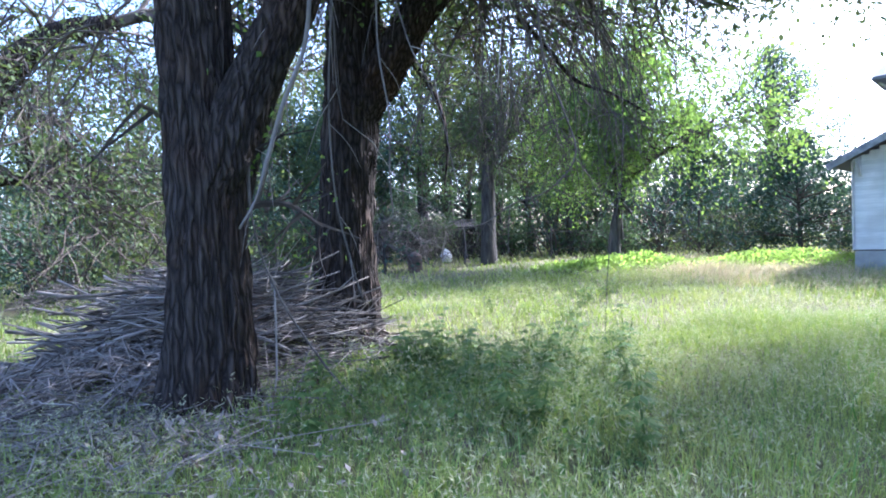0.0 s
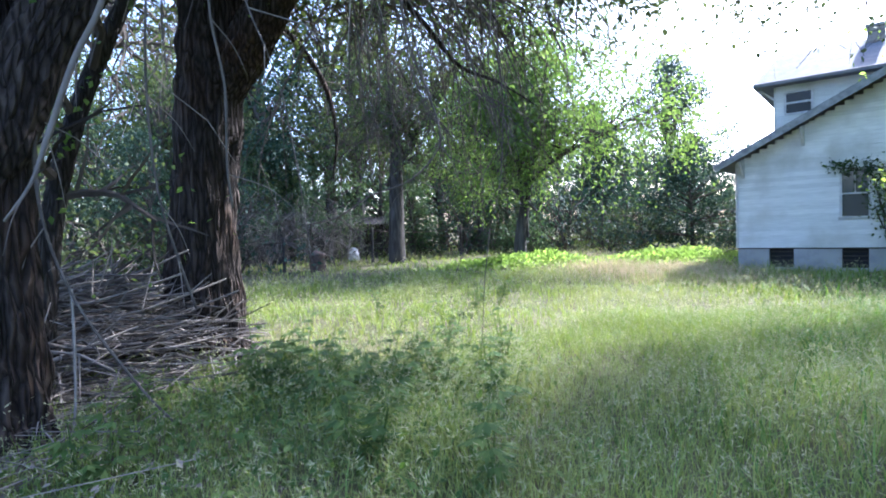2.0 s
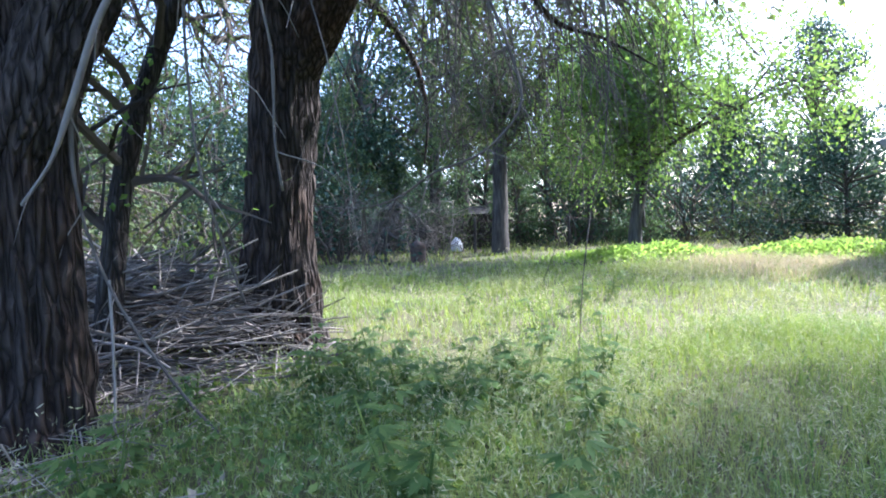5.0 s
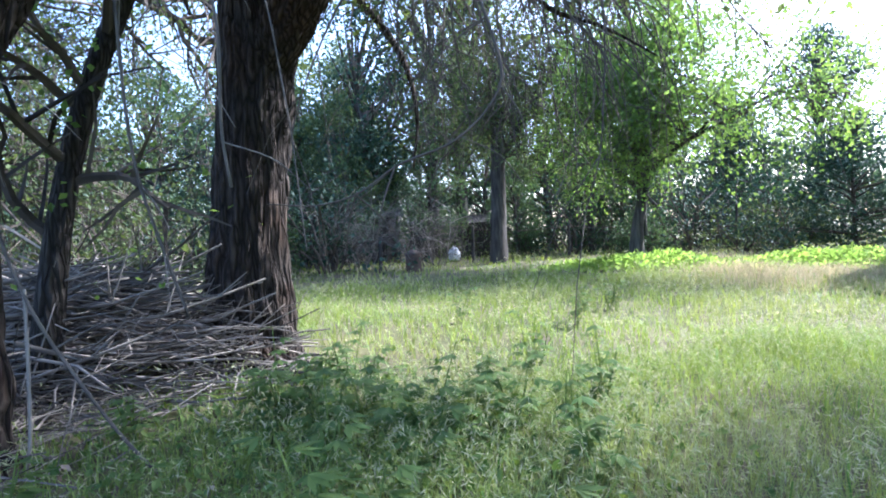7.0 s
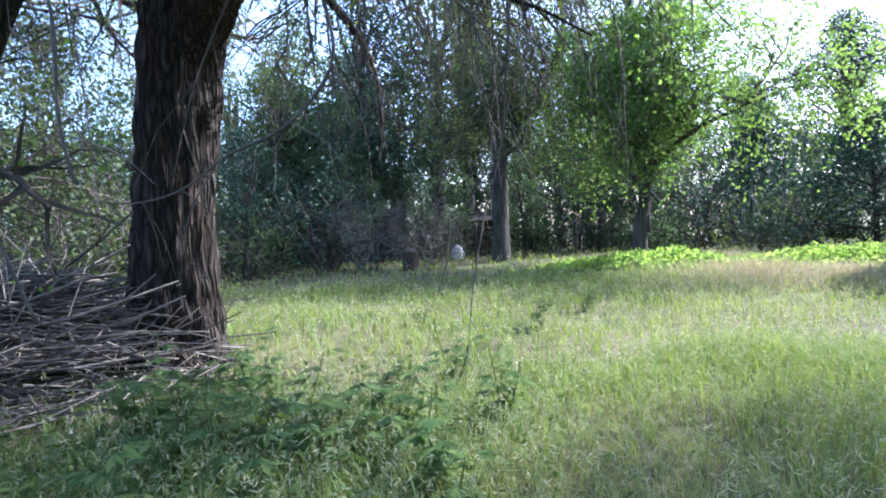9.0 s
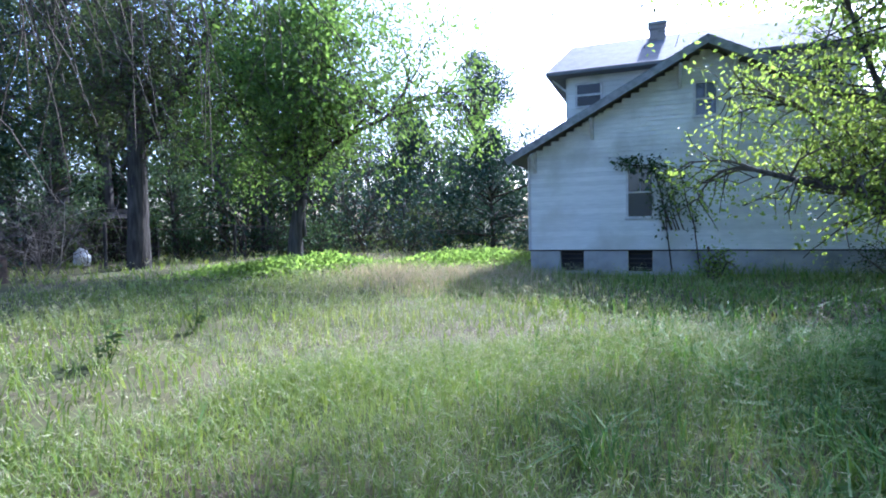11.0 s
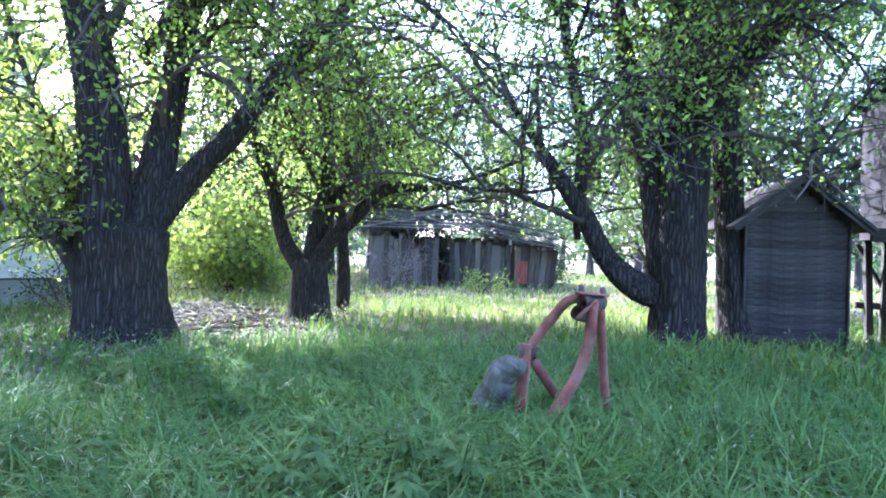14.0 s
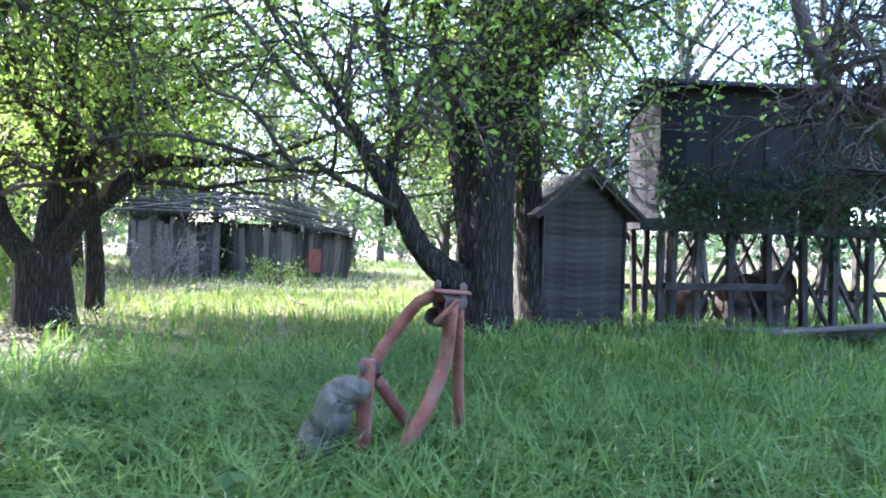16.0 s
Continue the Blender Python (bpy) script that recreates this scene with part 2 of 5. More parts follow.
def tube(acc, pts, rad, n=6, ridge=0.0, seed=0):
    """A round, tapered limb through pts; ridge cuts bark furrows along it."""
    pts, rad = np.asarray(pts, float), np.asarray(rad, float)
    m = len(pts)
    tan = np.gradient(pts, axis=0)
    tan /= np.linalg.norm(tan, axis=1)[:, None] + 1e-9
    ref = np.array([1.0, 0.13, 0.07]) if abs(tan[:, 0]).mean() < 0.8 else np.array([0.1, 1.0, 0.07])
    a = np.cross(tan, ref)
    a /= np.linalg.norm(a, axis=1)[:, None] + 1e-9
    b = np.cross(tan, a)
    th = np.linspace(0, 2 * np.pi, n, endpoint=False)
    r = np.repeat(rad[:, None], n, 1)
    if ridge:
        s = np.concatenate([[0], np.cumsum(np.linalg.norm(np.diff(pts, axis=0), axis=1))])[:, None]
        k = max(5, int(n / 3.6))
        wob = 0.9 * np.sin(1.7 * s + 3 * th[None] + seed) + 0.6 * np.sin(4.3 * s - 2 * th[None] + 2 * seed)
        fur = np.abs(np.sin(0.5 * k * th[None] + wob)) - 0.6 + 0.25 * np.sin((k // 2) * th[None] + 5.0 * s + seed) + 0.3 * np.sin(11.0 * s + 5 * th[None] + np.sin(3 * s + th[None]))
        r = r * (1 + ridge * fur) * (1 + 0.05 * np.sin(2 * th[None] + 1.1 * s + seed) + 0.04 * np.sin(3 * th[None] - 0.7 * s))
    v = pts[:, None, :] + r[:, :, None] * (np.cos(th)[None, :, None] * a[:, None, :] + np.sin(th)[None, :, None] * b[:, None, :])
    i = np.arange(m - 1)[:, None] * n
    j = np.arange(n)[None]
    j2 = (j + 1) % n
    f = np.stack([i + j, i + j2, i + n + j2, i + n + j], -1).reshape(-1, 4)
    v = v.reshape(-1, 3)
    cap = np.concatenate([v, pts[-1:] + tan[-1:] * rad[-1] * 0.6])
    top = (m - 1) * n
    fc = np.stack([top + np.arange(0, n), top + (np.arange(0, n) + 1) % n, np.full(n, m * n), np.full(n, m * n)], -1)
    acc.add(v, f)
    q = np.arange(0, n - 1, 2)
    acc.f.append(np.stack([top + q, top + q + 1, top + (q + 2) % n, np.full(len(q), 0) + len(v)], -1) + acc.n - len(v))
    acc.add(cap[-1:], np.zeros((0, 4), np.int64))


def smooth_line(pts, rad, step):
    """Points along a soft curve through pts, about step metres apart."""
    pts, rad = np.asarray(pts, float), np.asarray(rad, float)
    d = np.concatenate([[0], np.cumsum(np.linalg.norm(np.diff(pts, axis=0), axis=1))])
    k = max(len(pts), int(d[-1] / step) + 1)
    s = np.linspace(0, d[-1], k)
    m = np.gradient(pts, d, axis=0)
    i = np.clip(np.searchsorted(d, s, side="right") - 1, 0, len(d) - 2)
    h = (d[i + 1] - d[i])[:, None]
    t = ((s - d[i])[:, None]) / h
    out = (2 * t**3 - 3 * t**2 + 1) * pts[i] + (t**3 - 2 * t**2 + t) * h * m[i] + (-2 * t**3 + 3 * t**2) * pts[i + 1] + (t**3 - t**2) * h * m[i + 1]
    return out, np.interp(s, d, rad)


def leaves(acc, pts, size, up=0.35):
    """One folded, kite-shaped leaf at each point."""
    n = len(pts)
    if not n:
        return
    pts = np.asarray(pts, float)
    d = rng.normal(size=(n, 3))
    d[:, 2] -= 0.4
    d /= np.linalg.norm(d, axis=1)[:, None]
    nm = rng.normal(size=(n, 3))
    nm[:, 2] += up * 3
    w = np.cross(d, nm)
    w /= np.linalg.norm(w, axis=1)[:, None] + 1e-9
    nn = np.cross(w, d)
    s = (size * rng.uniform(0.6, 1.35, n))[:, None]
    v = np.stack([pts, pts + d * s * 0.45 + w * s * 0.3 + nn * s * 0.08, pts + d * s, pts + d * s * 0.45 - w * s * 0.3 + nn * s * 0.08], 1)
    acc.add(v.reshape(-1, 3), np.arange(4 * n).reshape(-1, 4))


def sprout(wood, spots, p, d, length, r, level, droop=0.0, spread=0.7, clump=0.22, per=16, thin=1.0, low=-9.0):
    """A branch that wanders and forks; its last shoots carry clumps of leaves."""
    n = 5 if level > 0 else 3
    pts, q = [np.array(p, float)], np.array(d, float)
    for i in range(n):
        q = q + rng.normal(size=3) * 0.22 + np.array([0, 0, -droop * (i + 1) / n + 0.04])
        q /= np.linalg.norm(q)
        pts.append(pts[-1] + q * length / n)
    pts = np.array(pts)
    if pts[-1][2] < low:
        return
    rr = r * np.linspace(1, 0.35, n + 1)
    tube(wood, pts, rr, 5 if level > 0 else 3)
    if level > 0:
        for i in range(1, n + 1):
            for _ in range(2 if i > 1 else 1):
                if rng.random() > 0.85 * thin:
                    continue
                t = pts[i] - pts[i - 1]
                t /= np.linalg.norm(t)
                side = rng.normal(size=3)
                side -= t * (side @ t)
                side /= np.linalg.norm(side) + 1e-9
                e = t * (1 - spread * 0.6) + side * spread
                sprout(wood, spots, pts[i] - (pts[i] - pts[i - 1]) * rng.random() * 0.5, e / np.linalg.norm(e), length * rng.uniform(0.45, 0.7), r * 0.45, level - 1, droop, spread, clump, per, thin, low)
    if level <= 0 and per:
        k = rng.poisson(per)
        t = rng.uniform(0.25, 1.05, k) * n
        i = np.clip(t.astype(int), 0, n - 1)
        base = pts[i] + (pts[i + 1] - pts[i]) * (t - i)[:, None]
        spots.append(base + rng.normal(size=(k, 3)) * clump)


def part(name, data, parent, label=""):
    """Links a mesh as one part under a thing."""
    ob = new(name, data)
    ob.parent = parent
    if label:
        tagged(ob, label)
    return ob


def root(name, x, y, z=None, label="", category="", group="", kind="", rz=0.0):
    ob = new(name)
    ob.empty_display_size = 0.2
    ob.matrix_world = pose(x, y, float(ground_z(x, y)) if z is None else z, 0, 0, rz)
    return tagged(ob, label, category, group, kind)


def make_tree(name, x, y, limbs, label, bark, leaf, leaf_size=0.085, shoots=10, shoot_len=1.5, level=2, per=14, clump=0.22, droop=0.15, start=0.35, ridge=0.06, sides=20, group="", thin=1.0, bare_from=(), step=0.15, clear=0.0, limb_start=0.3, leafy=(), top=()):
    """A tree with its trunk, each large limb, fine branches and a crown of single leaves. limbs: (dx, dy, z, radius) along each."""
    z0 = float(ground_z(x, y))
    t = root(name, x, y, z0, label, "tree", group)
    wood, spots = Acc(), []
    for i, L in enumerate(limbs):
        L = np.array(L, float)
        P, R = L[:, :3].copy(), L[:, 3]
        P[:, 2] -= z0
        if i == 0:
            P[0, 2] = -0.12
        else:
            P = np.concatenate([P[:1] - (P[1:2] - P[:1]) * 0.55, P])
            R = np.concatenate([R[:1] * 0.55, R])
            R[1] *= 0.9
        line, rad = smooth_line(P, R, step)
        a = Acc()
        big = R.max() > 0.12
        tube(a, line, rad, sides if big else 8, ridge if big else 0.03, seed=i + x)
        part("trunk" if i == 0 else "limb", a.mesh("trunk" if i == 0 else "limb", bark, True), t)
        if i in bare_from:
            continue
        m = len(line)
        for _ in range(int(shoots * 1.4) if i in leafy else shoots):
            k = int(m * rng.uniform(start if i == 0 else limb_start, 1.0))
            k = min(max(k, 1), m - 1)
            tan = line[k] - line[k - 1]
            tan /= np.linalg.norm(tan) + 1e-9
            side = rng.normal(size=3)
            side[2] = abs(side[2]) * 0.5
            side /= np.linalg.norm(side)
            e = tan * 0.4 + side
            sprout(wood, spots, line[k], e / np.linalg.norm(e), shoot_len * rng.uniform(0.6, 1.3), min(0.5 * rad[k], 0.05), level, droop, 0.75, clump, per * 2 if i in leafy else per, thin, clear - 0.2 if clear else -9.0)
        e = line[-1] - line[-2]
        for _ in range(3):
            sprout(wood, spots, line[-1], e / np.linalg.norm(e), shoot_len * 1.2, rad[-1] * 0.8, level, droop, 0.75, clump, per, thin, clear - 0.2 if clear else -9.0)
    part("branchwork", wood.mesh("branchwork", M_TWIG), t)["kind"] = "stuff"
    if spots and per:
        a = Acc()
        # dense parts of the crown: middle, spread, half height, number of clumps, leaves to a clump
        for cx, cy, cz, wide, tall, n, thick in top:
            d = rng.normal(size=(n, 3))
            d *= (rng.uniform(0.2, 1.0, n) ** 0.4 / np.linalg.norm(d, axis=1))[:, None]
            puffs(a, np.array([cx, cy, cz]) + d * np.array([wide, wide, tall]), rng.uniform(0.45, 0.8, n), thick, leaf_size * 1.15)
        S = np.concatenate(spots)
        leaves(a, S[S[:, 2] > clear + 0.25 * np.sin(3 * S[:, 0])], leaf_size)
        part("crown", a.mesh("crown", leaf), t)
    return t


def make_shrub(name, x, y, height, radius, label, leaf, leaf_size=0.08, stems=14, per=14, level=1, clump=0.2, category="shrub", group="", flat=1.0):
    t = root(name, x, y, None, label, category, group)
    wood, spots = Acc(), []
    for _ in range(stems):
        a = rng.uniform(0, 2 * np.pi)
        lean = rng.uniform(0.1, 0.9) * radius / height
        d = np.array([math.cos(a) * lean, math.sin(a) * lean, 1.0])
        sprout(wood, spots, np.array([math.cos(a), math.sin(a), 0]) * radius * 0.3 * rng.random(), d / np.linalg.norm(d), height * rng.uniform(0.6, 1.0), 0.02 + 0.008 * height, level + 1, 0.12, 0.75, clump, per)
    part("stemwork", wood.mesh("stemwork", M_TWIG), t)
    a = Acc()
    P = np.concatenate(spots)
    P = P[P[:, 2] > 0.05]
    leaves(a, P, leaf_size)
    part("foliage", a.mesh("foliage", leaf), t)
    return t


def puffs(acc, centres, radii, per, size, flat=0.75):
    """Leaf clumps: leaves gathered in the outer, upper part of each rounded clump, ragged at the edge."""
    for c, r in zip(centres, radii):
        n = max(8, int(per * r * r))
        d = rng.normal(size=(n, 3))
        d[:, 2] += 0.35
        d /= np.linalg.norm(d, axis=1)[:, None]
        q = (rng.uniform(0.25, 1.0, n) ** 0.5 + np.abs(rng.normal(size=n)) * 0.12)[:, None]
        leaves(acc, c + d * q * r * np.array([1, 1, flat]), size, 0.5)


def crown_spots(n, height, base, spread, r0, r1):
    """Places of clumps in an uneven ovoid crown, most of them near its skin."""
    out, rad = [], []
    lobes = rng.uniform(0, 2 * np.pi, 4)
    while len(out) < n:
        f = rng.uniform(0.02, 1.0)
        a = rng.uniform(0, 2 * np.pi)
        w = spread * math.sin(math.pi * min(1.0, 0.16 + 0.84 * f) ** 0.8) ** 0.75 * (0.85 + 0.25 * math.sin(2 * a + lobes[0] + 3 * f) + 0.15 * math.sin(3 * a + lobes[1] - 5 * f))
        q = w * math.sqrt(rng.uniform(0.12, 1.0))
        out.append(np.array([math.cos(a) * q, math.sin(a) * q, base + (height - base) * f]))
        rad.append(rng.uniform(r0, r1) * (1.0 - 0.25 * f))
    return out, rad


def make_wood_tree(name, x, y, height, spread, label, leaf, leaf_size, clumps, per, base=0.28, r0=0.07, r1=0.13, stem=0.16, group="", bark_=None):
    """A tree of the wood: forked stem, limbs that reach into the clumps, and clumped foliage with gaps."""
    t = root(name, x, y, None, label, "tree", group)
    pts, rad = crown_spots(clumps, height * 0.97, height * base, spread, height * r0, height * r1)
    w = Acc()
    lean = rng.normal(size=2) * 0.05 * height
    axis = np.array([(0, 0, -0.15), (lean[0] * 0.1, lean[1] * 0.1, height * 0.15), (lean[0] * 0.4, lean[1] * 0.4, height * 0.45), (lean[0], lean[1], height * 0.85)])
    line, r = smooth_line(axis, [stem * 1.5, stem, stem * 0.65, stem * 0.2], 0.6)
    tube(w, line, r, 8, 0.05, x)
    part("trunk", w.mesh("trunk", bark_ or M_BARK2, True), t)
    w = Acc()
    for k in range(0, len(pts), 2):
        zb = max(height * base * 0.8, min(pts[k][2] * 0.72, height * 0.75))
        b = np.array([np.interp(zb, line[:, 2], line[:, i]) for i in range(3)])
        mid = (b + pts[k]) / 2 + np.array([0, 0, 0.06 * height]) * rng.uniform(-0.5, 1.0) + rng.normal(size=3) * 0.12
        limb, lr = smooth_line([b, mid, pts[k]], [stem * 0.34, stem * 0.22, 0.015], 0.7)
        tube(w, limb, lr, 4)
    part("branchwork", w.mesh("branchwork", M_TWIG), t)["kind"] = "stuff"
    a = Acc()
    puffs(a, pts, rad, per, leaf_size)
    part("crown", a.mesh("crown", leaf), t)
    return t


def box(acc, c, half, m=None):
    """A box with slightly eased edges left sharp enough for boards: eight corners, six faces."""
    v = np.array([(sx, sy, sz) for sz in (-1, 1) for sy in (-1, 1) for sx in (-1, 1)], float) * half
    if m is not None:
        v = v @ np.array(m.to_3x3()).T
    acc.add(v + np.asarray(c, float), [(0, 2, 3, 1), (4, 5, 7, 6), (0, 1, 5, 4), (2, 6, 7, 3), (0, 4, 6, 2), (1, 3, 7, 5)])


def bevelled(name, size, material, bevel=0.006):
    """A box of the given size with bevelled edges, centred."""
    bm = bmesh.new()
    bmesh.ops.create_cube(bm, size=1.0)
    bmesh.ops.scale(bm, vec=size, verts=bm.verts)
    bmesh.ops.bevel(bm, geom=bm.edges, offset=min(bevel, min(size) * 0.3), segments=1, affect="EDGES")
    me = bpy.data.meshes.new(name)
    bm.to_mesh(me)
    bm.free()
    me.materials.append(material)
    return me


def beam(name, parent, a, b, w, h, material, label="", bevel=0.006):
    """A squared timber from a to b, in the parent's space."""
    a, b = Vector(a), Vector(b)
    ob = part(name, bevelled(name, ((b - a).length, w, h), material, bevel), parent, label)
    ob.matrix_basis = Matrix.Translation((a + b) / 2) @ (b - a).to_track_quat("X", "Z").to_matrix().to_4x4()
    return ob


def pipe(name, parent, pts, r, material, label="", n=12, step=0.05):
    a = Acc()
    line, rad = smooth_line(pts, np.full(len(pts), r) if np.isscalar(r) else r, step)
    tube(a, line, rad, n)
    return part(name, a.mesh(name, material, True), parent, label)


# ---- ground ----
def make_ground():
    g = np.concatenate([-np.geomspace(60, 900, 14)[::-1], np.linspace(-58, 58, 117), np.geomspace(60, 900, 14)])
    X, Y = np.meshgrid(g, g, indexing="ij")
    Z = ground_z(X, Y)
    n = len(g)
    a = Acc()
    i, j = np.meshgrid(np.arange(n - 1), np.arange(n - 1), indexing="ij")
    k = (i * n + j).ravel()
    a.add(np.stack([X, Y, Z], -1).reshape(-1, 3), np.stack([k, k + n, k + n + 1, k + 1], -1))
    tagged(new("ground", a.mesh("ground", M_SOIL, True)), "earth and low turf of an overgrown yard", "ground", kind="structure")


make_ground()


def near_line(x, y):
    """Distance from the trodden line across the yard."""
    ax, ay, bx, by = 0.0, 0.5, 5.8, 3.4
    t = np.clip(((x - ax) * (bx - ax) + (y - ay) * (by - ay)) / ((bx - ax) ** 2 + (by - ay) ** 2), 0, 1)
    return np.hypot(x - ax - t * (bx - ax), y - ay - t * (by - ay))


def in_house(x, y):
    u = (x - HX) * HU[0] + (y - HY) * HU[1]
    v = -(x - HX) * HU[1] + (y - HY) * HU[0]
    return (u > 0) & (u < 8.6) & (v > 0) & (v < 10)


HX, HY, HANG = 11.6, 15.4, -47.0
HU = (math.cos(radians(HANG)), math.sin(radians(HANG)))


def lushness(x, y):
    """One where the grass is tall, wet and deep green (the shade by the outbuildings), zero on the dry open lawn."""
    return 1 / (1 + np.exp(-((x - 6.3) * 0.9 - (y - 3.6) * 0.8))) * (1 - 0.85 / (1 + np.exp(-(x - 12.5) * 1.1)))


def blades(acc, x, y, h, w, lean):
    n = len(x)
    z = ground_z(x, y)
    a = rng.uniform(0, 2 * np.pi, n)
    c = np.stack([np.cos(a), np.sin(a), np.zeros(n)], -1)
    s = np.stack([-np.sin(a), np.cos(a), np.zeros(n)], -1)
    b = np.stack([x, y, z - 0.02], -1)
    k = (lean * rng.uniform(0.3, 1.2, n))[:, None]
    h = h[:, None]
    w = (w * rng.uniform(0.7, 1.3, n))[:, None]
    up = np.array([0, 0, 1.0])
    m1 = b + up * h * 0.5 + c * h * k * 0.25
    m2 = b + up * h * (0.95 - 0.3 * k) + c * h * k * 0.85
    v = np.stack([b - s * w, b + s * w, m1 + s * w * 0.8, m1 - s * w * 0.8, m2 + s * w * 0.12, m2 - s * w * 0.12], 1).reshape(-1, 3)
    i = np.arange(n)[:, None] * 6
    f = np.stack([i + np.array([0, 1, 2, 3]), i + np.array([3, 2, 4, 5])], 1).reshape(-1, 4)
    acc.add(v, f)


def scatter(n, x0, x1, y0, y1):
    return rng.uniform(x0, x1, n), rng.uniform(y0, y1, n)


def patchy(x, y):
    return 0.5 + 0.5 * np.sin(1.3 * x + 0.7 * y) * np.sin(0.9 * y - 0.6 * x + 1.0) * 0.8 + 0.2 * np.sin(3.1 * x + 2.0) * np.sin(2.7 * y)


def make_grass():
    meadow, lush, seeds = Acc(), Acc(), Acc()
    for count, lo, hi, width, box_ in ((210000, 0, 5.0, 0.0032, (-5, 11, -4, 9)), (140000, 4.0, 14, 0.007, (-14, 20, -10, 18)), (80000, 12, 42, 0.02, (-30, 48, -34, 42))):
        x, y = scatter(count, box_[0], box_[1], box_[2], box_[3])
        d = near_line(x, y)
        keep = (d >= lo) & (d < hi) & ~in_house(x, y)
        # worn, thin grass under the great trees and on the littered floor
        bare = np.exp(-((x + 2.6) ** 2 + (y - 5.2) ** 2) / 3.0) + np.exp(-((x - 14) ** 2 + (y - 5.6) ** 2) / 4.0)
        keep &= rng.random(count) > bare * 0.9
        x, y, d = x[keep], y[keep], d[keep]
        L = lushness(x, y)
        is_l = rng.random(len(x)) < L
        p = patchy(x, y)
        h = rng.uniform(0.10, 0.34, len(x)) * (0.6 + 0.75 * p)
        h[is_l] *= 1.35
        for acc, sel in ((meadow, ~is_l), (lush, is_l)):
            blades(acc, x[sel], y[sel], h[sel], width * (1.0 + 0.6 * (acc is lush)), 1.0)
        s = (~is_l) & (rng.random(len(x)) < (0.2 + 0.16 * (p > 0.5)))
        n = s.sum()
        # loose drooping panicles above the leaf blades, three fine spikelets each
        top = np.stack([x[s], y[s], ground_z(x[s], y[s]) + h[s] * rng.uniform(0.85, 1.25, n)], -1)
        for _ in range(3):
            b = top + rng.normal(size=(n, 3)) * np.array([0.012, 0.012, 0.02])
            e = rng.normal(size=(n, 3)) * 0.6 + np.array([0, 0, 0.35])
            e /= np.linalg.norm(e, axis=1)[:, None]
            w = np.cross(e, rng.normal(size=(n, 3)))
            w /= np.linalg.norm(w, axis=1)[:, None]
            ln, wd = rng.uniform(0.025, 0.06, n)[:, None], max(0.0022, width * 0.75)
            v = np.stack([b, b + e * ln * 0.4 + w * wd, b + e * ln, b + e * ln * 0.4 - w * wd], 1).reshape(-1, 3)
            seeds.add(v, np.arange(4 * n).reshape(-1, 4))
    tagged(new("meadow_grass", meadow.mesh("meadow_grass", M_GRASS)), "tall pale green unmown grass over the open yard", "grass", kind="stuff")
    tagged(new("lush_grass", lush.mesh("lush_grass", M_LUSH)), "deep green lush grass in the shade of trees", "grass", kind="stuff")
    tagged(new("grass_seed_heads", seeds.mesh("grass_seed_heads", M_SEED)), "straw-coloured seed heads standing over the grass", "grass", kind="stuff")


make_grass()


def make_tufts():
    """Long arching grass by the iron frame."""
    n = 16000
    c = np.stack([rng.normal(size=420) * 1.5 + 8.1, rng.normal(size=420) * 1.6 + 2.6], -1)
    k = rng.integers(0, 420, n)
    x, y = (c[k] + rng.normal(size=(n, 2)) * 0.07).T
    keep = near_line(x, y) > 0.8
    x, y = x[keep], y[keep]
    a = Acc()
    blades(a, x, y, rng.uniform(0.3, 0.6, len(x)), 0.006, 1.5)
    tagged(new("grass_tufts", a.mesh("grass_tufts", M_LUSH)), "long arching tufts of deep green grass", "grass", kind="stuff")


make_tufts()


def make_dry_patch():
    n = 7000
    x, y = 9.2 + rng.normal(size=n) * 1.3, 16.3 + rng.normal(size=n) * 2.2
    a = Acc()
    blades(a, x, y, rng.uniform(0.2, 0.42, n), 0.007, 0.9)
    tagged(new("dry_grass", a.mesh("dry_grass", M_DRY)), "patch of dry tan grass leading past the house", "grass", kind="stuff")


make_dry_patch()


